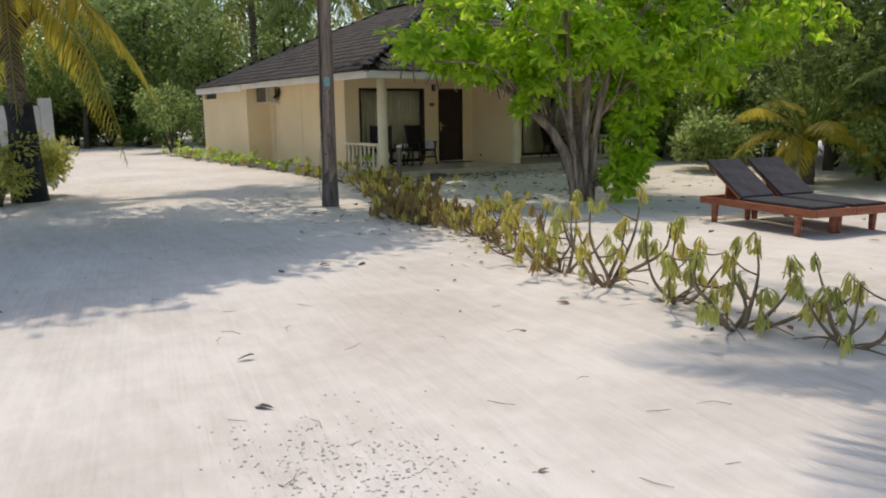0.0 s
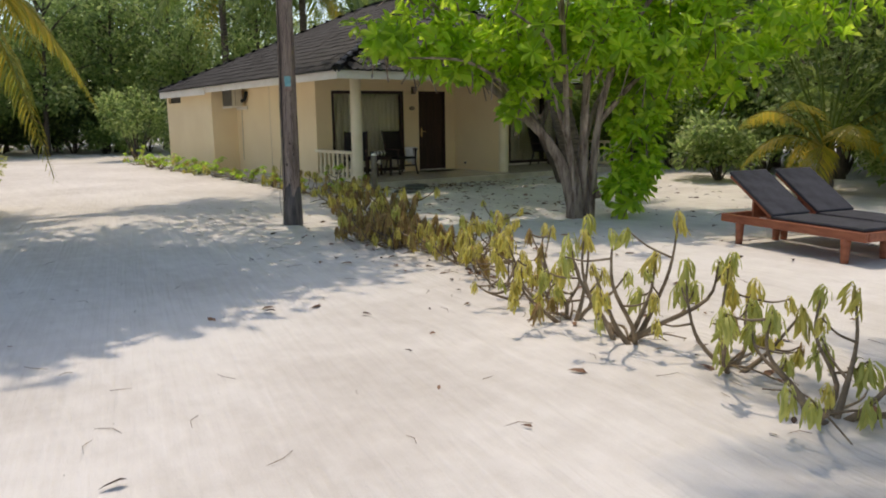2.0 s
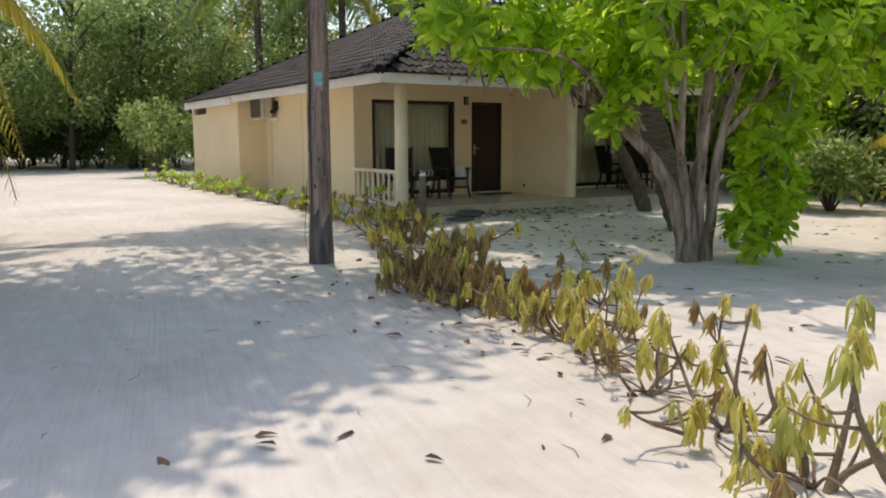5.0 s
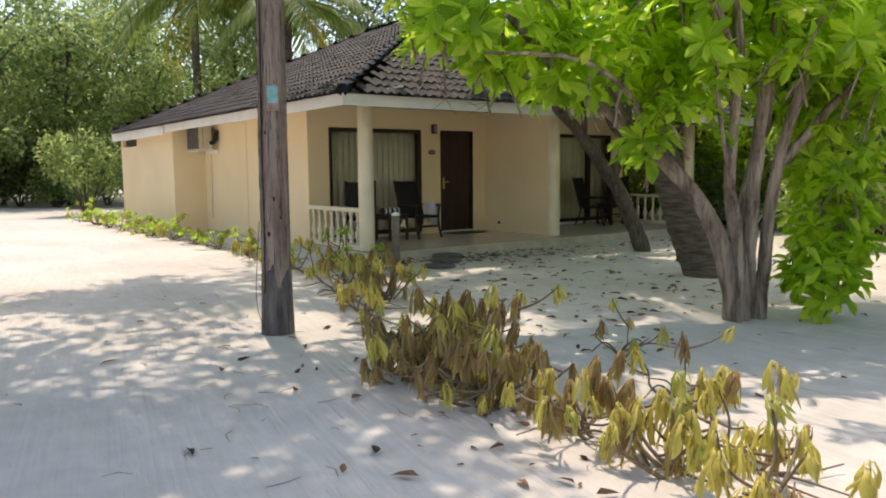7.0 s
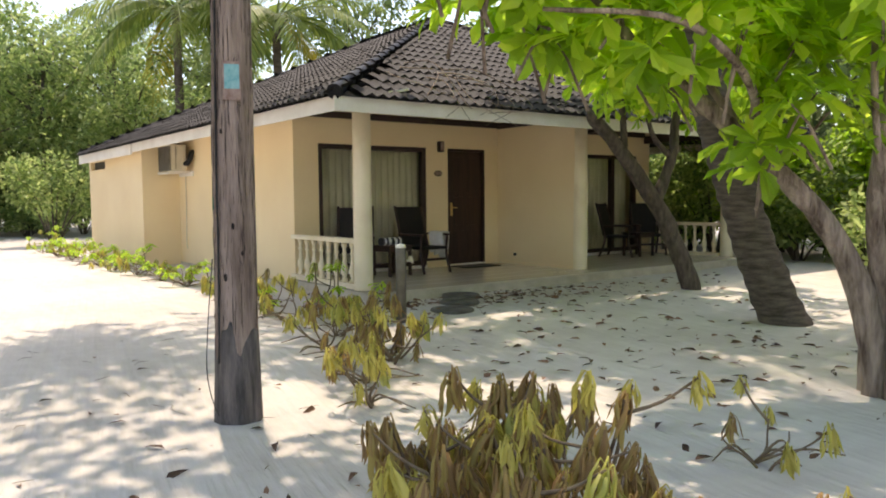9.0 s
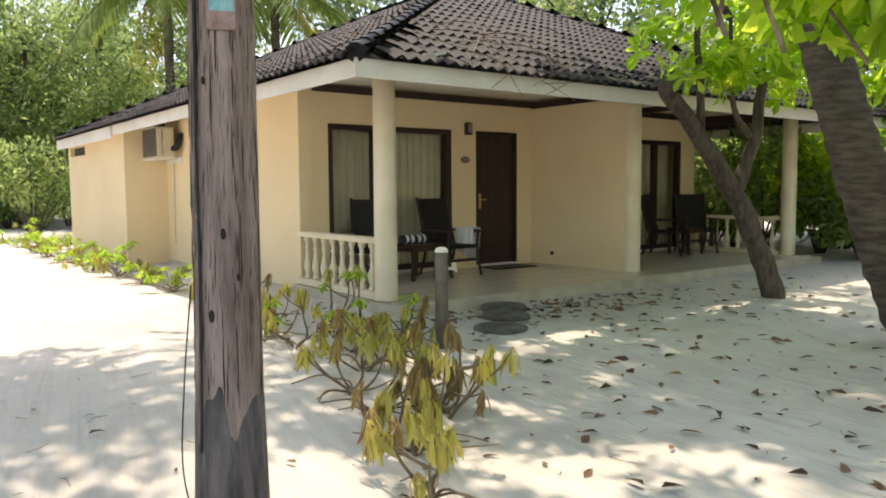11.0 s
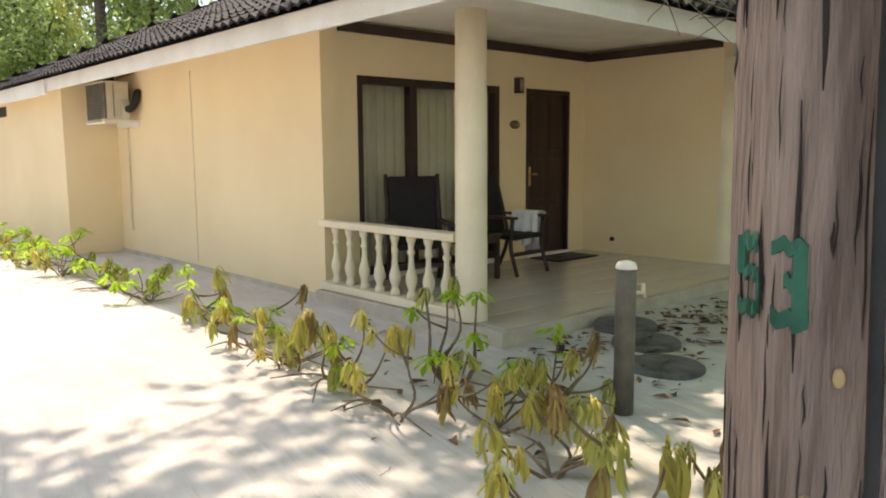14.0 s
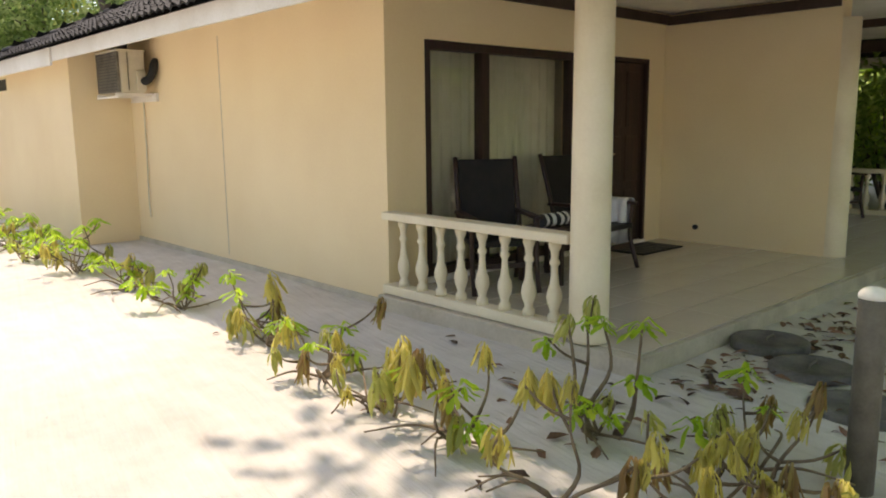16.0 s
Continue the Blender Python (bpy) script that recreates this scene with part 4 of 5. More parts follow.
def small_tree():
    B = Vector((4.18, -3.95, 0))
    limbs = [
        ([B + Vector((0.12, -0.06, -0.2)), B + Vector((0.02, 0.0, 0.25)), B + Vector((-0.35, 0.1, 1.0)), B + Vector((-0.75, 0.2, 1.55)), B + Vector((-1.25, 0.25, 2.05)), B + Vector((-1.65, 0.25, 2.35)), B + Vector((-1.72, 0.2, 2.45))], 0.15, 0.08),
        ([B + Vector((-0.5, 0.14, 1.25)), B + Vector((-0.35, 0.1, 1.6)), B + Vector((-0.3, 0.0, 2.0)), B + Vector((-0.35, -0.1, 2.6)), B + Vector((-0.2, -0.3, 3.4))], 0.10, 0.04),
        ([B + Vector((-0.32, 0.05, 1.9)), B + Vector((-0.7, 0.0, 2.1)), B + Vector((-1.0, -0.1, 2.4)), B + Vector((-1.2, -0.2, 3.1))], 0.05, 0.02),
        # made-up limb carrying the unseen shading clump at its far end
        ([B + Vector((-1.2, -0.2, 3.1)), B + Vector((-2.4, 0.2, 4.6)), B + Vector((-3.8, 0.7, 5.1)), B + Vector((-5.4, 0.9, 5.3))], 0.04, 0.012),
        ([B + Vector((-1.1, 0.22, 1.95)), B + Vector((-1.2, 0.15, 2.4)), B + Vector((-1.5, 0.0, 3.0)), B + Vector((-1.6, -0.2, 3.6))], 0.055, 0.02),
    ]
    t = limb_tree("leaning_tree", "dark-barked leaning tree with bright broad leaves", "tree", limbs, DARKBARK, LEAF_BRIGHT, None)
    rg = np.random.default_rng(4)
    cs, ds = [], []
    # last two clumps sit above the view, added to shade yard and hedge
    for c, r, n in (((-0.9, -0.1, 3.1), (1.4, 1.1, 0.6), 75), ((-0.1, -0.4, 3.0), (1.1, 1.1, 0.7), 60), ((-1.35, 0.0, 2.55), (0.5, 0.5, 0.3), 12), ((0.8, -0.6, 2.8), (0.7, 0.7, 0.5), 30), ((-0.4, 1.0, 5.0), (3.0, 1.5, 0.6), 190), ((-5.0, 0.9, 5.3), (1.4, 1.3, 0.5), 60)):
        p, d = scatter_ellipsoid(rg, np.array(B) + np.array(c), r, n)
        cs.append(p)
        ds.append(d * 0.6 + np.array((0, 0, 0.6)) + rg.normal(0, 0.25, d.shape))
    part("crown", rosettes("crown", np.concatenate(cs), np.concatenate(ds), rg, LEAF_BRIGHT, 11, 0.20), LEAF_BRIGHT, t)


small_tree()


def wood_tree(name, label, height, spread, n, leaf, seed, size=0.16, low=0.3, trunk_r=0.14, reach=None):
    """A generic woodland tree: trunk, limbs, many small leaves in clumps."""
    t = thing(name, label, "tree", group="woodland trees")
    rg = np.random.default_rng(seed)
    rr = random.Random(seed)
    bm = bmesh.new()
    lean = Vector((rr.uniform(-0.6, 0.6), rr.uniform(-0.6, 0.6), 0)) if reach is None else Vector(reach)
    trunk = smooth_path([(0, 0, -0.2), lean * 0.2 + Vector((0, 0, height * 0.25)), lean * 0.5 + Vector((0, 0, height * 0.55)), lean + Vector((0, 0, height * 0.85))], 5)
    tube(bm, trunk, [trunk_r * (1 - 0.75 * i / (len(trunk) - 1)) for i in range(len(trunk))], 9, 0.25)
    centres = []
    for k in range(14):
        z = height * (low + (0.95 - low) * k / 13)
        a = k * 2.4 + rr.uniform(-0.4, 0.4)
        rad = spread * (1.0 - 0.5 * abs(2 * (z / height) - 1.15)) * rr.uniform(0.55, 1.0)
        b = trunk[min(len(trunk) - 1, int((z / height) * len(trunk) * 0.9))]
        e = Vector((math.cos(a) * rad, math.sin(a) * rad, z)) + (lean if reach is not None else Vector())
        tube(bm, smooth_path([b, b.lerp(e, 0.5) + Vector((0, 0, 0.25)), e], 4), lerp_list([trunk_r * 0.4, trunk_r * 0.25, 0.015], 9), 6)
        centres.append((e, rr.uniform(0.32, 0.5) * spread))
        centres.append((b.lerp(e, 0.55) + Vector((0, 0, 0.4)), rr.uniform(0.28, 0.42) * spread))
    part("trunk", bm, DARKBARK, t)
    at, up = [], []
    for c, r in centres:
        p, d = scatter_ellipsoid(rg, c, (r, r, r * 0.62), n // len(centres), 0.2)
        at.append(p)
        up.append(d)
    at, up = np.concatenate(at), np.concatenate(up)
    dirs = up * 0.6 + rg.normal(0, 0.6, up.shape) + np.array((0, 0, -0.25))
    part("crown", leaf_mesh("crown", at, dirs, up + np.array((0, 0, 0.9)) + rg.normal(0, 0.3, up.shape), size * rg.uniform(0.6, 1.25, len(at)), leaf, False), leaf, t)
    return t


def shrub(name, label, r, h, n, leaf, seed, size=0.12, cat="shrub"):
    t = thing(name, label, cat, group="undergrowth")
    rg = np.random.default_rng(seed)
    rr = random.Random(seed)
    cents = []
    for k in range(9):
        a = rr.uniform(0, 6.28)
        e = Vector((math.cos(a) * r * rr.uniform(0.2, 0.8), math.sin(a) * r * rr.uniform(0.2, 0.8), h * rr.uniform(0.35, 0.9)))
        part("stem", tube(bmesh.new(), smooth_path([(0.04 * math.cos(a), 0.04 * math.sin(a), -0.1), e * 0.5 + Vector((0, 0, 0.1)), e], 4), lerp_list([0.03, 0.018, 0.008], 9), 6), DARKBARK, t)
        cents.append(e)
    at, up = [], []
    for e in cents:
        p, d = scatter_ellipsoid(rg, e, (r * 0.42, r * 0.42, h * 0.28), n // 9, 0.1)
        p[:, 2] = np.abs(p[:, 2]) + 0.03
        at.append(p)
        up.append(d)
    at, up = np.concatenate(at), np.concatenate(up)
    dirs = up * 0.8 + rg.normal(0, 0.5, up.shape)
    part("foliage", leaf_mesh("foliage", at, dirs, up + np.array((0, 0, 1.0)), size * rg.uniform(0.6, 1.3, len(at)), leaf, False), leaf, t)
    return t


woods = [
    wood_tree("woodland_tree", "tall dense dark green woodland tree", 8.0, 3.2, 5200, LEAF_DARK, 31, 0.26, 0.22),
    wood_tree("woodland_tree", "tall leafy mid-green woodland tree", 9.5, 3.6, 5600, LEAF_MID, 32, 0.27, 0.25),
    wood_tree("woodland_tree", "lower spreading mid-green woodland tree", 6.0, 2.8, 5000, LEAF_MID, 33, 0.22, 0.15),
    wood_tree("woodland_tree", "tall dense dark green woodland tree", 11.0, 4.0, 6000, LEAF_DARK, 34, 0.30, 0.28),
]
WOOD = [(-13, 30, 0), (-9, 34, 1), (-5.5, 37, 3), (-2, 36, 2), (-4, 30, 2), (1, 40, 3), (3.5, 27, 1), (5.5, 33, 3), (0.8, 31.5, 0), (8, 24, 0), (10, 30, 1), (3.0, 20.5, 2), (6.0, 18.5, 1), (12, 18, 3), (15, 24, 1), (13, 12, 0), (12.5, 6, 1), (16, 9, 3), (13.5, 2, 2), (17, 3, 1), (12.8, -2.2, 0), (16, -3.5, 3), (13.2, -5.8, 1), (11.5, -9.0, 2), (15, -8.2, 0), (13.5, -12, 3), (10.5, -12.8, 1), (17, -14, 0), (12.5, -17, 1), (10.0, -20, 3), (20, -6, 1), (19, 0, 0), (-11, 16, 2), (-13, 20, 1), (-15, 25, 3), (-10.5, 9, 0), (-12, 3, 1), (-14, 12, 0), (-6.5, 27.5, 2), (-3, 25.5, 2), (-9.5, 24.5, 2), (0.5, 27, 0), (-3, 22.5, 1), (-6.5, 23.5, 1), (0.3, 24, 1), (3.0, 23, 1), (-9.5, 21, 1), (9.4, -10.8, 0), (12.2, -4.4, 2), (8.0, -15.5, 0), (10.4, -7.2, 2), (7.6, -12.6, 2), (-7, 42, 1), (-16, 34, 0), (6, 42, 0), (0.3, 30.7, 1)]
rr = random.Random(77)
for i, (x, y, k) in enumerate(WOOD):
    m = pose(x, y, 0, 0, 0, rr.uniform(0, 360))
    if i < 4:
        j = i
        woods[k if k not in [w[2] for w in WOOD[:i]] else j].matrix_world = m
    else:
        copy_thing(woods[k], m)

# unseen trees added to cast dappled shade on the road and sand
wood_tree("road_shade_tree", "tall leafy tree out of view, added over the sand road for shade", 8.2, 3.1, 15000, LEAF_MID, 36, 0.26, 0.66, 0.17, (6.3, 0.6, 0)).matrix_world = pose(-11.6, -6.3, -0.05)
wood_tree("road_shade_tree", "tall leafy tree out of view, added over the sand road for shade", 8.6, 2.8, 12500, LEAF_MID, 37, 0.26, 0.68, 0.17, (4.2, 0.4, 0)).matrix_world = pose(-12.6, -7.2, -0.05, 0, 0, 0)
wood_tree("road_shade_tree", "tall leafy tree out of view, added over the sand road for shade", 8.8, 1.9, 2600, LEAF_MID, 38, 0.24, 0.70, 0.17, (8.0, 1.0, 0)).matrix_world = pose(-9.9, -2.2, -0.02, 0, 0, 0)
wood_tree("road_shade_tree", "tall leafy tree out of view, added over the sand road for shade", 8.4, 1.6, 6000, LEAF_MID, 39, 0.26, 0.70, 0.16, (5.6, 0.6, 0)).matrix_world = pose(-12.0, -8.0, -0.05)

shrubs = [
    shrub("bush", "dense dark green undergrowth bush", 1.3, 1.9, 2200, LEAF_DARK, 41, 0.2),
    shrub("bush", "leafy mid-green undergrowth bush under trees", 1.1, 1.5, 1900, LEAF_MID, 42, 0.18),
    shrub("bush", "dense dark green undergrowth bush", 1.6, 2.6, 2800, LEAF_DARK, 43, 0.22),
]
SHRUBS = [(12.0, -1.2, 2), (12.2, 0.8, 2), (10.6, 2.6, 0), (11.5, -3.4, 0), (10.8, -5.0, 1), (11.8, -6.6, 0), (10.4, -9.6, 0), (11.3, -11.2, 2), (9.4, -13.0, 0), (8.8, -15.2, 2), (10.6, -14.6, 1), (8.0, -5.5, 1), (12.5, -8, 2), (0.3, 20.6, 1), (-0.5, 22.4, 1), (1.6, 23, 2), (2.2, 18.5, 1), (-3, 33, 2), (-6, 33, 0), (-9, 31, 2), (-12, 28, 2), (-1, 33.5, 0), (-10.5, 13, 2), (-11, 19, 2), (-12, 24, 0), (1.5, 35, 2), (3, 30, 2), (12, 4, 2), (12.5, -10, 2), (7.8, -17.5, 2), (13, -13.5, 2), (14, -1, 2), (14.5, -5, 2), (-4.5, 27, 2), (-7, 26, 0), (-2, 27.5, 2), (-9, 27, 2), (0.2, 25.5, 0), (-11.5, 22, 2), (-5.5, 30, 2), (-8, 29, 2), (-0.5, 30, 2), (9.6, 0.4, 1), (9.9, -2.6, 1), (8.6, -9.4, 1), (7.4, -10.4, 1), (6.6, -14.4, 0), (7.0, -12.6, 0), (8.8, 14, 2), (4, 17, 2), (-1.6, 24.5, 2), (-3.2, 25.2, 2), (-4.8, 25.4, 2), (-6.3, 25.0, 2), (-7.8, 24.6, 2), (-9.4, 23.6, 2), (-10.6, 17, 2), (-10.2, 11, 2)]
for i, (x, y, k) in enumerate(SHRUBS):
    m = pose(x, y, 0, 0, 0, rr.uniform(0, 360))
    if i in (0, 2, 4):
        shrubs[k].matrix_world = m
    else:
        copy_thing(shrubs[k], m)

lit_bush = shrub("roadside_bush", "tall pale green leafy bush by the bungalow", 1.2, 2.6, 3000, LEAF_MID, 51, 0.16)
lit_bush.matrix_world = pose(-0.9, 14.5, 0)
sunny = shrub("sunny_bush", "sunlit bright green broad-leaved bush by the porch", 1.3, 2.5, 2600, LEAF_BRIGHT, 53, 0.22)
sunny.matrix_world = pose(10.6, -1.4, 0)
for x, y, turn in ((10.8, 0.6, 80), (10.9, 2.6, 160), (10.7, -3.6, 240)):
    copy_thing(sunny, pose(x, y, 0, 0, 0, turn))
copy_thing(lit_bush, pose(10.0, -0.6, 0, 0, 0, 70))
copy_thing(lit_bush, pose(10.4, 1.7, 0, 0, 0, 150))
copy_thing(lit_bush, pose(10.3, -3.2, 0, 0, 0, 200))
left_bush = shrub("dry_bush", "dry yellowish bush at the road's edge", 0.85, 1.15, 2600, WILT_GREEN, 52, 0.11)
left_bush.matrix_world = pose(-7.55, -1.3, 0)
copy_thing(left_bush, pose(-8.25, -2.9, 0, 0, 0, 120))


# ---- palms ----
def frond_arrays(rg, length, droop, lift, leaflets=44, wide=0.5):
    """One feathered frond growing along +x: rachis points and leaflets."""
    n = 14
    pts = []
    for i in range(n + 1):
        u = i / n
        pts.append((length * u * (1 - 0.15 * u * droop), 0, length * (lift * u - droop * u * u)))
    pts = np.array(pts)
    at, dirs, ups, sz = [], [], [], []
    for k in range(leaflets):
        u = 0.12 + 0.88 * k / (leaflets - 1)
        p = np.array([np.interp(u * n, range(n + 1), pts[:, j]) for j in range(3)])
        q = np.array([np.interp(min(1, u + 0.03) * n, range(n + 1), pts[:, j]) for j in range(3)]) - np.array([np.interp((u - 0.03) * n, range(n + 1), pts[:, j]) for j in range(3)])
        q /= np.linalg.norm(q)
        for s in (-1, 1):
            d = q * 0.75 + np.array((0, s * 1.0, 0)) + np.array((0, 0, -0.45 + rg.uniform(-0.15, 0.15)))
            at.append(p)
            dirs.append(d)
            ups.append(np.array((0, 0, 1.0)) + q * 0.2)
            sz.append(wide * length * 0.5 * math.sin(math.pi * (0.15 + 0.8 * u)) * rg.uniform(0.85, 1.1))
    return pts, np.array(at), np.array(dirs), np.array(ups), np.array(sz)


PL_V = np.array([(0, 0.012, 0), (0, -0.012, 0), (0.4, 0.036, -0.02), (0.4, -0.036, -0.02), (0.75, 0.026, -0.12), (0.75, -0.026, -0.12), (1.0, 0, -0.26)])
PL_F = [(0, 1, 3, 2), (2, 3, 5, 4), (4, 5, 6)]


def palm(name, label, base, crown, fronds, r0, r1, seed, yellow=0.2, length=2.6, droop=(0.25, 0.8), lifts=(0.1, 0.9)):
    t = thing(name, label, "palm")
    rg = np.random.default_rng(seed)
    base, crown = Vector(base), Vector(crown)
    h = crown.z
    bm = bmesh.new()
    n = max(6, int(h / 0.09))
    pts, rad = [], []
    for i in range(n + 1):
        u = i / n
        p = base.lerp(crown, u)
        p.x = base.x + (crown.x - base.x) * (u ** 0.8)
        p.y = base.y + (crown.y - base.y) * (u ** 0.8)
        pts.append(p + Vector((0, 0, -0.15 * (1 - u))))
        rad.append((r0 + (r1 - r0) * u ** 0.7) * (1.05 if i % 2 else 0.97))
    tube(bm, pts, rad, 16, 0.1)
    part("trunk", bm, PALMBARK, t)
    for k in range(fronds):
        u = (k + 0.5) / fronds
        lift = lifts[1] - (lifts[1] - lifts[0]) * u
        dr = droop[0] + (droop[1] - droop[0]) * u
        fp, at, dirs, ups, sz = frond_arrays(rg, length * rg.uniform(0.85, 1.1), dr, lift)
        m = PALM_YELLOW if u > 1 - yellow else PALM_GREEN
        rot = frames_from(dirs, ups)
        v = np.einsum("nij,kj->nki", rot, PL_V) * sz[:, None, None] + at[:, None, :]
        faces = [tuple(i * 7 + j for j in f) for i in range(len(at)) for f in PL_F]
        place = Matrix.Translation(crown) @ pose(0, 0, 0, 0, 0, k * 137.5 + rg.uniform(-10, 10))
        fr = part("frond", cloud("frond", v.reshape(-1, 3), faces, m), m, t, at=place)
        bm = bmesh.new()
        tube(bm, [tuple(p) for p in fp], [0.022 * length / 2.6 * (1 - 0.85 * i / 14) + 0.003 for i in range(15)], 6)
        part("rachis", bm, m, fr)
    return t


palm("young_palm", "young coconut palm with yellowing lower fronds", (6.6, -8.9, -0.09), (6.6, -8.9, 0.75), 26, 0.18, 0.13, 61, 0.36, 2.2, (0.45, 1.1), (0.5, 3.0))
palm("coconut_palm", "thick ringed coconut palm trunk leaning over the yard", (2.95, -6.25, -0.09), (1.9, -4.4, 7.2), 20, 0.25, 0.15, 62, 0.15, 3.0)
palm("coconut_palm", "tall coconut palm behind the bungalow roof", (6.2, 14.0, 0), (6.0, 13.6, 7.4), 22, 0.2, 0.13, 63, 0.05, 4.3, (0.4, 1.0), (0.0, 0.9))
palm("coconut_palm", "tall coconut palm behind the bungalow roof", (3.8, 17.0, 0), (3.6, 16.6, 8.0), 20, 0.2, 0.13, 64, 0.05, 4.2, (0.4, 1.0), (0.0, 0.9))
palm("coconut_palm", "coconut palm with drooping yellow fronds and wrapped trunk", (-7.68, -2.26, 0), (-7.75, -2.76, 3.9), 20, 0.17, 0.13, 65, 0.7, 2.6, (0.5, 1.25), (0.0, 0.7))
palm("coconut_palm", "coconut palm leaning over the sand road", (-12.4, -8.2, 0), (-9.0, -7.2, 6.6), 16, 0.2, 0.13, 66, 0.15, 2.7)
palm("coconut_palm", "coconut palm leaning over the sand road", (-13.0, -4.5, 0), (-9.6, -4.6, 7.5), 18, 0.2, 0.13, 67, 0.15, 3.2)
palm("coconut_palm", "coconut palm beside the path's beginning", (-1.6, -17.6, 0), (-2.8, -15.2, 4.4), 13, 0.2, 0.13, 68, 0.2, 3.0)

# gate wall and wrapped trunk at the road's far edge
wrap = thing("shade_net_wrap", "black shade net wrapped round the palm's foot", "net")
bm = bmesh.new()
tube(bm, [(-7.68, -2.26, -0.05), (-7.69, -2.34, 0.7), (-7.70, -2.43, 1.45), (-7.71, -2.46, 1.8)], [0.30, 0.28, 0.25, 0.23], 20, 0.3)
part("net", bm, BLACKWRAP, wrap)
gate = thing("garden_wall", "grey rendered garden wall end with a sloping coping", "wall")
part("wall_panel", boxes((-12.0, -6.97, 1.7, 1.9, 0, 1.80), bevel=0.01), GREYWALL, gate)
part("pier", box(bmesh.new(), -6.97, -6.72, 1.6, 2.0, 0, 1.96, bevel=0.015), GREYWALL, gate)


# ---- sun loungers ----
def lounger(at):
    L = thing("sun_lounger", "red-brown wooden sun lounger with raised dark grey canvas back", "sun lounger", at, "sun loungers")
    for sy in (-0.33, 0.33):
        part("side_rail", box(bmesh.new(), -1.0, 1.0, sy - 0.025, sy + 0.025, 0.26, 0.36, bevel=0.01), TEAK, L)
        for sx in (-0.75, 0.72):
            bm = bmesh.new()
            lathe(bm, [(0.04, 0), (0.045, 0.06), (0.05, 0.2), (0.055, 0.27)], (sx, sy * 0.96, 0), 12)
            part("leg", bm, TEAK, L)
    for sx in (-0.98, 0.98):
        part("end_rail", box(bmesh.new(), sx - 0.025, sx + 0.025, -0.30, 0.30, 0.26, 0.36, bevel=0.01), TEAK, L)
    for i in range(12):
        x = -0.90 + i * 0.105
        part("slat", box(bmesh.new(), x, x + 0.08, -0.30, 0.30, 0.34, 0.362, bevel=0.004), TEAK, L)
    part("mattress", box(bmesh.new(), -0.95, 0.28, -0.30, 0.30, 0.364, 0.40, bevel=0.015), CUSHION, L)
    back = part("backrest", box(bmesh.new(), 0, 0.80, -0.30, 0.30, 0, 0.03, bevel=0.006), TEAK, L, at=pose(0.28, 0, 0.37, 0, -34, 0))
    part("back_cushion", box(bmesh.new(), -0.02, 0.84, -0.31, 0.31, 0.032, 0.075, bevel=0.018), CUSHION, back)
    part("back_prop", box(bmesh.new(), 0.58, 0.61, -0.25, 0.25, 0.34, 0.55, bevel=0.005), TEAK, L)
    return L


lounger(pose(0.55, -12.0, -0.09, 0, 0, 80))
lounger(pose(1.27, -12.15, -0.09, 0, 0, 78))


# ---- wilted hedge along the road ----
def droop_cluster(seed, material, n, size, open_=0.35, flop=1.0, width=(0.10, 0.17), fold=0.8):
    """A whorl of limp leaves hanging round a shoot tip, folded along the midrib."""
    rg = np.random.default_rng(seed)
    v, f = [], []
    for k in range(n):
        a = k * 2.4 + rg.uniform(-0.5, 0.5)
        L = size * rg.uniform(0.6, 1.25)
        out = open_ * rg.uniform(0.3, 1.0) * size
        lax = min(1.0, flop * rg.uniform(0.8, 1.15))
        tw = a + rg.uniform(-0.6, 0.6)
        side = np.array((-math.sin(tw), math.cos(tw), 0))
        face = np.array((math.cos(tw), math.sin(tw), 0))
        rad = np.array((math.cos(a), math.sin(a), 0))
        w = L * rg.uniform(*width)
        arch = rg.uniform(0.01, 0.04)
        start = rg.uniform(-0.07, 0.02)
        sway = rg.uniform(-0.05, 0.05)
        base = len(v)
        for i, (q, ww) in enumerate(((0, 0.12), (0.12, 0.4), (0.3, 0.75), (0.55, 1.0), (0.76, 0.95), (0.92, 0.6), (1.0, 0.15))):
            ro = out * min(1.0, q * 5.0) * (1 + 0.12 * q) + (1 - lax) * L * q * 0.85
            drop = start - L * lax * max(0, q - 0.14) + (1 - lax) * 0.25 * L * q * (1.4 - q) + arch * math.sin(min(1, q * 3.5) * math.pi)
            c = rad * ro + np.array((0, 0, drop)) + side * (sway * q * q + 0.012 * math.sin(q * 5 + k))
            curl = face * (fold * w * ww) if lax > 0.6 else np.array((0, 0, -0.35 * w * ww))
            v += [c - side * w * ww - curl, c, c + side * w * ww - curl]
            if i:
                b = base + (i - 1) * 3
                f += [(b, b + 1, b + 4, b + 3), (b + 1, b + 2, b + 5, b + 4)]
    return cloud("leaf_whorl", np.array(v), f, material, True)


CLUST = {
    "brown": [droop_cluster(100 + i, WILT_BROWN, 16 + i, 0.20, 0.26, 1.0, (0.04, 0.09), 1.0) for i in range(5)],
    "yellow": [droop_cluster(110 + i, WILT_YELLOW, 14 + i, 0.19, 0.33, 1.0, (0.05, 0.11), 0.7) for i in range(5)],
    "green": [droop_cluster(120 + i, WILT_GREEN, 13 + i, 0.19, 0.38, 1.0, (0.06, 0.12), 0.6) for i in range(5)],
    "fresh": [droop_cluster(130 + i, LEAF_BRIGHT, 12, 0.18, 0.3, 0.4, (0.09, 0.14), 0.4) for i in range(4)],
}
MATS = {"brown": WILT_BROWN, "yellow": WILT_YELLOW, "green": WILT_GREEN, "fresh": LEAF_BRIGHT}


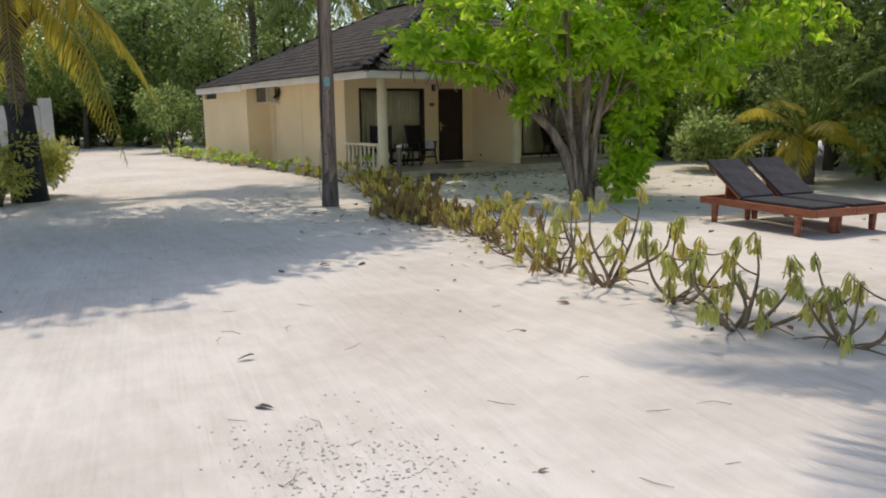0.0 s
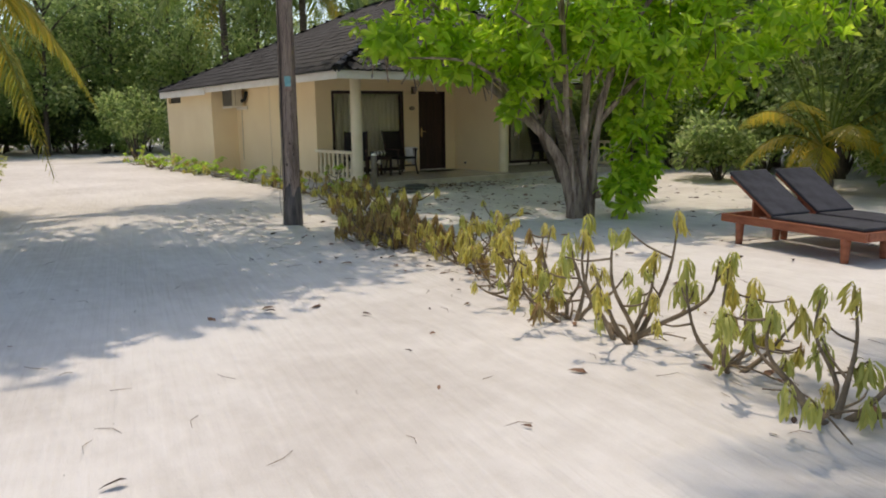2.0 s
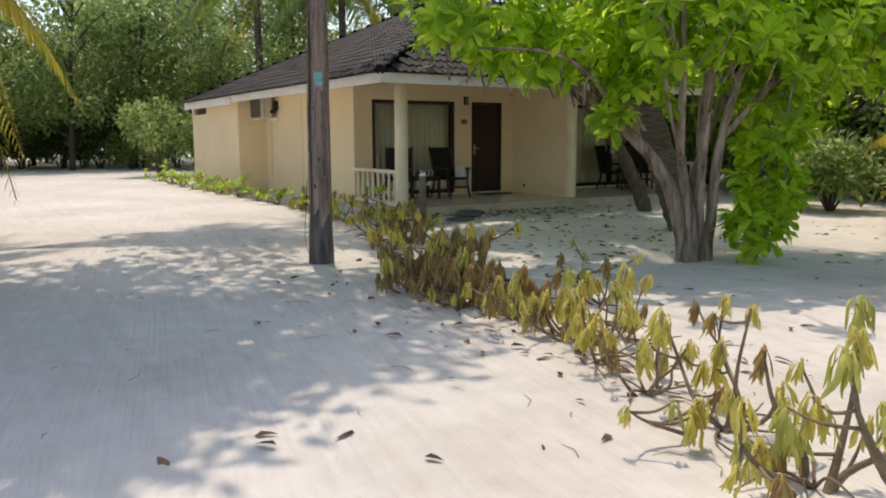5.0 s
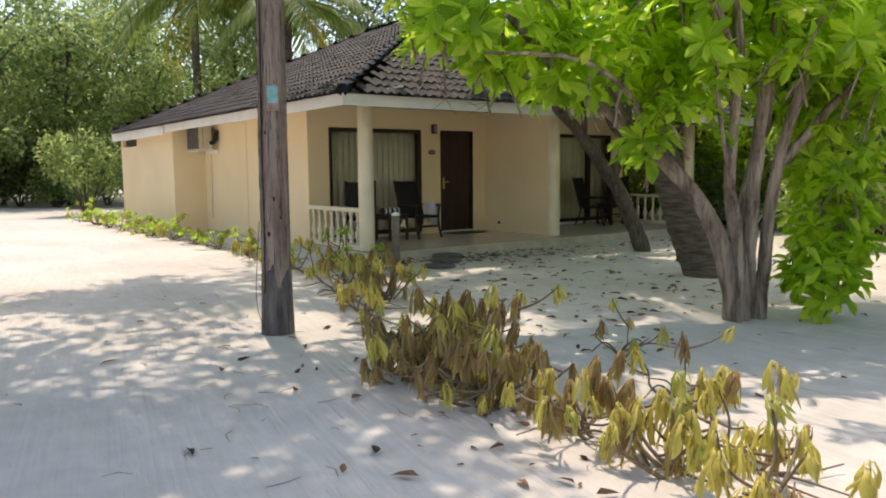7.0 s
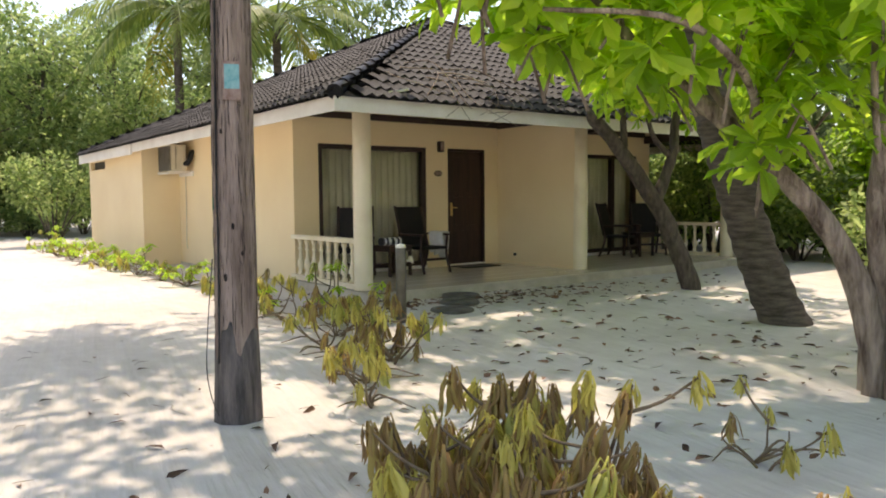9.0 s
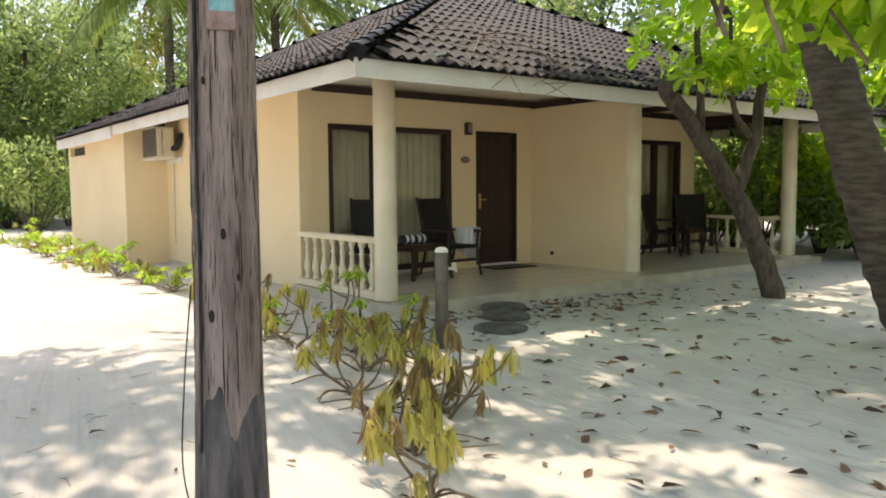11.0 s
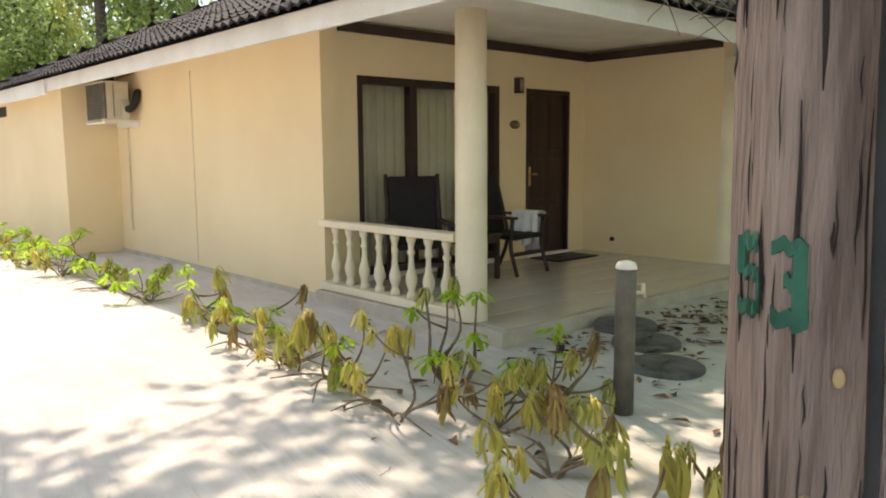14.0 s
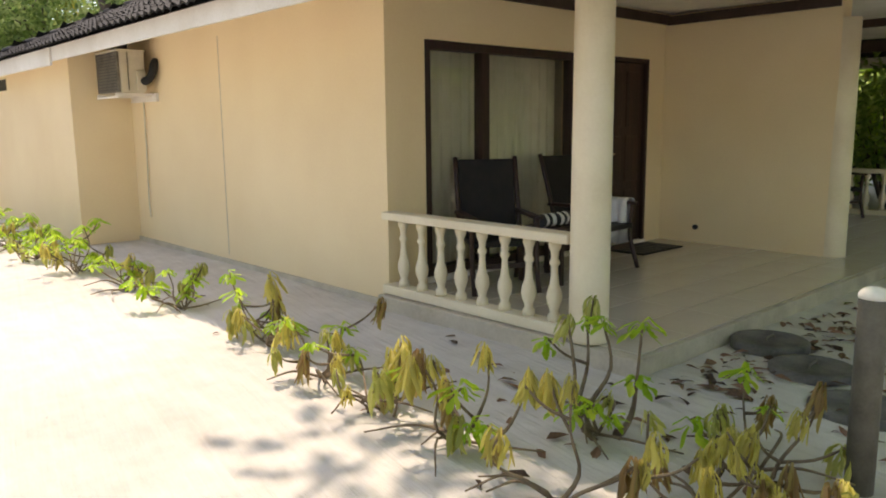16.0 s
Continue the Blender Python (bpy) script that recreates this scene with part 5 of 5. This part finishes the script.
def hedge_plant(x, y, height, spread, shoots, mix, seed, label):
    rg = random.Random(seed)
    p = thing("hedge_shrub", label, "shrub", pose(x, y, ground_height(x, y)), "wilted hedge")
    tips = []
    mains = max(3, int(shoots * (0.9 if "wilted brown" in label else 0.6)))
    for k in range(mains):
        a = k * 2.4 + rg.uniform(-0.7, 0.7)
        r = spread * math.sqrt((k + 0.3) / mains) * rg.uniform(0.7, 1.2)
        h = height * (1 - 0.42 * (r / spread) ** 2) * rg.uniform(0.6, 1.12)
        foot = Vector((rg.uniform(-0.09, 0.09), rg.uniform(-0.09, 0.09), -0.06))
        e = Vector((math.cos(a) * r, math.sin(a) * r, max(0.2, h)))
        low = Vector((e.x * 0.42 + rg.uniform(-0.07, 0.07), e.y * 0.42 + rg.uniform(-0.07, 0.07), e.z * 0.2))
        mid = Vector((e.x * 0.82 + rg.uniform(-0.05, 0.05), e.y * 0.82 + rg.uniform(-0.05, 0.05), e.z * 0.58))
        sp_ = smooth_path([foot, low, mid, e], 4)
        part("stem", tube(bmesh.new(), sp_, lerp_list([0.026 * height, 0.019 * height, 0.013 * height, 0.006], len(sp_)), 6, 0.25), STEM, p)
        tips.append(e)
        for extra in range(rg.choice((1, 2, 2, 3) if shoots > 5 else (0, 1, 1, 2))):
            b = sp_[rg.randrange(4, len(sp_) - 1)]
            b2 = b + Vector((rg.uniform(-0.24, 0.24), rg.uniform(-0.24, 0.24), rg.uniform(-0.03, 0.22)))
            b2.z = max(0.17, b2.z)
            part("stem", tube(bmesh.new(), smooth_path([b, b.lerp(b2, 0.55) + Vector((0, 0, -0.025)), b2], 3), lerp_list([0.009, 0.007, 0.005], 7), 5, 0.2), STEM, p)
            tips.append(b2)
    for k in range(5):
        a, ln = rg.uniform(0, 6.28), rg.uniform(0.2, 0.5)
        part("stem", tube(bmesh.new(), smooth_path([(0, 0, 0.01), (math.cos(a) * ln * 0.5, math.sin(a) * ln * 0.5, rg.uniform(0.03, 0.12)), (math.cos(a + 0.3) * ln, math.sin(a + 0.3) * ln, rg.uniform(0.01, 0.08))], 4), lerp_list([0.009, 0.007, 0.004], 9), 5), STEM, p)
    for e in tips:
        kind = rg.choices(list(mix), weights=list(mix.values()))[0]
        me = rg.choice(CLUST[kind])
        s = rg.uniform(0.5, 0.95)
        s = min(s, (e.z + 0.02) / 0.24)
        part("leaf_whorl", me, MATS[kind], p, at=Matrix.Translation(e) @ pose(0, 0, 0, rg.uniform(-14, 14), rg.uniform(-14, 14), rg.uniform(0, 360)) @ Matrix.Scale(s, 4))


DRY = {"brown": 0.75, "yellow": 0.2, "green": 0.05}
MIXED = {"brown": 0.35, "yellow": 0.55, "green": 0.1}
GREENISH = {"brown": 0.1, "yellow": 0.42, "green": 0.48}
PORCH = {"brown": 0.25, "yellow": 0.35, "green": 0.1, "fresh": 0.3}
FRESH = {"yellow": 0.1, "green": 0.25, "fresh": 0.65}
L_DRY, L_MIX = "wilted brown hedge shrub with limp hanging leaves", "half-wilted yellow and brown hedge shrub"
L_GRN, L_FRE = "drooping yellow-green hedge shrub with bare stems", "low fresh green shrub along the wall foot"
HEDGE = [
    (-4.05, -15.75, 0.55, 0.42, 9, GREENISH, L_GRN), (-4.25, -15.0, 0.62, 0.5, 12, GREENISH, L_GRN), (-4.0, -14.2, 0.55, 0.45, 9, GREENISH, L_GRN), (-4.05, -13.45, 0.72, 0.5, 13, GREENISH, L_GRN),
    (-3.95, -12.75, 0.62, 0.42, 9, MIXED, L_MIX), (-3.75, -12.1, 0.55, 0.42, 9, MIXED, L_MIX), (-3.65, -11.5, 0.52, 0.4, 8, MIXED, L_MIX), (-3.4, -10.9, 0.55, 0.42, 9, MIXED, L_MIX),
    (-3.2, -10.35, 0.62, 0.45, 12, MIXED, L_MIX), (-3.2, -9.7, 0.5, 0.4, 9, MIXED, L_MIX), (-3.25, -9.0, 0.62, 0.5, 17, DRY, L_DRY), (-3.05, -8.55, 0.70, 0.5, 20, DRY, L_DRY), (-3.3, -8.2, 0.55, 0.4, 12, DRY, L_DRY), (-2.85, -8.05, 0.55, 0.42, 12, DRY, L_DRY),
    (-2.55, -6.3, 0.55, 0.35, 4, MIXED, L_MIX), (-2.3, -5.75, 0.62, 0.38, 7, MIXED, L_MIX), (-1.75, -5.3, 0.55, 0.4, 9, DRY, L_DRY), (-1.6, -8.6, 0.36, 0.35, 4, MIXED, L_MIX), (-2.2, -9.6, 0.5, 0.4, 5, MIXED, L_MIX), (-2.9, -10.6, 0.5, 0.4, 5, MIXED, L_MIX), (-2.1, -5.1, 0.55, 0.42, 5, MIXED, L_MIX), (-1.9, -4.5, 0.55, 0.40, 5, MIXED, L_MIX), (-1.55, -4.05, 0.52, 0.4, 6, MIXED, L_MIX),
    (-1.3, -3.5, 0.48, 0.38, 6, MIXED, L_MIX), (-1.6, -3.0, 0.52, 0.4, 6, MIXED, L_MIX), (-0.75, -3.45, 0.5, 0.36, 8, PORCH, L_GRN), (-1.45, -2.35, 0.55, 0.42, 8, PORCH, L_GRN), (-0.95, -2.75, 0.80, 0.32, 8, {"green": 0.25, "fresh": 0.75}, L_GRN), (-1.5, -1.75, 0.42, 0.4, 7, PORCH, L_GRN), (-1.45, -1.1, 0.42, 0.34, 8, PORCH, L_GRN),
    (-1.3, -0.2, 0.5, 0.34, 8, PORCH, L_GRN), (-1.3, 1.2, 0.42, 0.3, 9, FRESH, L_FRE), (-1.35, 2.25, 0.38, 0.26, 8, FRESH, L_FRE), (-1.38, 3.5, 0.5, 0.3, 10, FRESH, L_FRE), (-1.5, 4.7, 0.42, 0.34, 10, FRESH, L_FRE), (-1.5, 5.8, 0.45, 0.36, 10, FRESH, L_FRE), (-1.55, 7.0, 0.5, 0.4, 11, FRESH, L_FRE), (-1.6, 8.3, 0.5, 0.4, 11, FRESH, L_FRE), (-1.6, 9.8, 0.6, 0.45, 12, FRESH, L_FRE), (-1.6, 11.4, 0.7, 0.5, 13, FRESH, L_FRE),
]
for i, (x, y, h, s, n, mix, lab) in enumerate(HEDGE):
    k = min(1.0, max(0.0, (-4.6 - y) / 1.0))
    hedge_plant(x + 0.15 * k, y + 0.22 * k, h * (1.3 if y < -12 else 1.0 if y < -4.6 else 0.85), s * (1.4 if y < -12 else 1.05), n, mix, 300 + i, lab)


# ---- litter on the sand ----
def litter():
    rg = np.random.default_rng(9)
    pts = []
    for cx, cy, sx, sy, n in ((1.5, -3.6, 1.6, 0.6, 130), (2.2, -5.2, 2.0, 1.4, 150), (0.6, -6.2, 1.4, 1.2, 80), (3.4, -3.2, 2.2, 0.4, 80), (-0.6, -7.4, 1.0, 0.9, 50), (-2.6, -7.5, 1.0, 2.2, 70), (-3.4, -11.5, 0.6, 2.4, 110), (-6.5, -12, 2.2, 4.5, 25), (-0.9, -2.2, 0.3, 1.6, 45), (2.0, -9, 2, 2, 60), (-4.2, -8.5, 1.0, 2.0, 20), (1.5, -2.9, 0.8, 0.22, 170), (0.35, -2.75, 0.3, 0.2, 60)):
        p = rg.normal(size=(n, 2)) * (sx, sy) + (cx, cy)
        pts.append(p[p[:, 1] < -2.55] if cy > -4 and cx > 0 else p)
    p = np.concatenate(pts)
    at = np.column_stack([p, [ground_height(a, b) + 0.012 for a, b in p]])
    a = rg.uniform(0, 6.28, len(at))
    dirs = np.column_stack([np.cos(a), np.sin(a), rg.uniform(-0.1, 0.25, len(at))])
    ups = np.column_stack([rg.normal(0, 0.35, (len(at), 2)), np.ones(len(at))])
    ob = new("leaf_litter", leaf_mesh("leaf_litter", at, dirs, ups, rg.uniform(0.04, 0.15, len(at)), LITTER))
    tagged(ob, "dry brown fallen leaves scattered on the sand", "leaf litter", kind="stuff")
    bm = bmesh.new()
    for i in range(240):
        x, y = rg.uniform(-9, 3), rg.uniform(-17, -3.2)
        if i % 3 == 0:
            x, y = -3.5 + rg.normal(0, 0.7), rg.uniform(-16, -3)
        aa, L = rg.uniform(0, 6.28), rg.uniform(0.03, 0.20)
        z = ground_height(x, y) + 0.006
        tube(bm, [(x, y, z), (x + L * 0.5 * math.cos(aa), y + L * 0.5 * math.sin(aa), z + 0.006), (x + L * math.cos(aa + 0.3), y + L * math.sin(aa + 0.3), z)], [0.0018, 0.0022, 0.0012], 5)
    me = mesh_of("twig_litter", bm, STEM)
    tagged(new("twig_litter", me), "thin dry twigs lying on the sand", "twigs", kind="stuff")


litter()


def clods():
    """Loose lumps of trodden sand."""
    rg = np.random.default_rng(17)
    ico = np.array([(1, 0, 0), (-0.9, 0.2, 0), (0.1, 1, 0), (0, -1, 0.1), (0, 0.1, 0.75), (0.1, 0, -0.6)])
    fi = [(0, 2, 4), (2, 1, 4), (1, 3, 4), (3, 0, 4), (2, 0, 5), (1, 2, 5), (3, 1, 5), (0, 3, 5)]
    vs, fs = [], []
    for cx, cy, sx, sy, n, big in ((-7.55, -15.3, 0.30, 0.40, 650, 0.013), (-6.9, -15.9, 0.3, 0.4, 120, 0.007), (-6.0, -11.5, 2.0, 3.5, 500, 0.007), (-3.3, -5.0, 1.2, 2.0, 300, 0.010), (1.0, -5.0, 2.0, 1.2, 300, 0.011)):
        for k in range(n):
            x, y = rg.normal(cx, sx), rg.normal(cy, sy)
            q = rg.uniform(0.3, 1.0) * big
            if y > -2.6 and x > -0.3:
                continue
            a = rg.uniform(0, 6.28)
            m = np.array(((math.cos(a), -math.sin(a), 0), (math.sin(a), math.cos(a), 0), (0, 0, 0.8)))
            b = len(vs) * 6
            vs.append((ico * rg.uniform(0.6, 1.3, (6, 1))) @ m.T * q + np.array((x, y, ground_height(x, y) + q * 0.2)))
            fs += [tuple(b + j for j in f) for f in fi]
    tagged(new("sand_clods", cloud("sand_clods", np.concatenate(vs), fs, SAND, True)), "small loose lumps of trodden pale sand", "sand lumps", kind="stuff")


clods()

# bare branch tips hanging over the roof's front corner
br = thing("bare_branches", "thin bare pale branches lying over the roof eave", "branches")
rg5 = random.Random(15)
for i in range(9):
    x = 0.5 + rg5.uniform(-0.3, 1.1)
    y0 = -2.2 + rg5.uniform(-0.2, 0.6)
    z0 = EZ + (y0 - EY0) * SLOPE + 0.12
    part("branch", tube(bmesh.new(), smooth_path([(x, y0, z0), (x + rg5.uniform(-0.3, 0.3), (y0 + EY0) / 2, z0 - 0.1), (x + rg5.uniform(-0.5, 0.5), EY0 - 0.12, EZ + 0.06), (x + rg5.uniform(-0.6, 0.6), EY0 - 0.16, EZ - rg5.uniform(0.0, 0.25))], 5), lerp_list([0.009, 0.007, 0.005, 0.003], 16), 5), BARK, br)
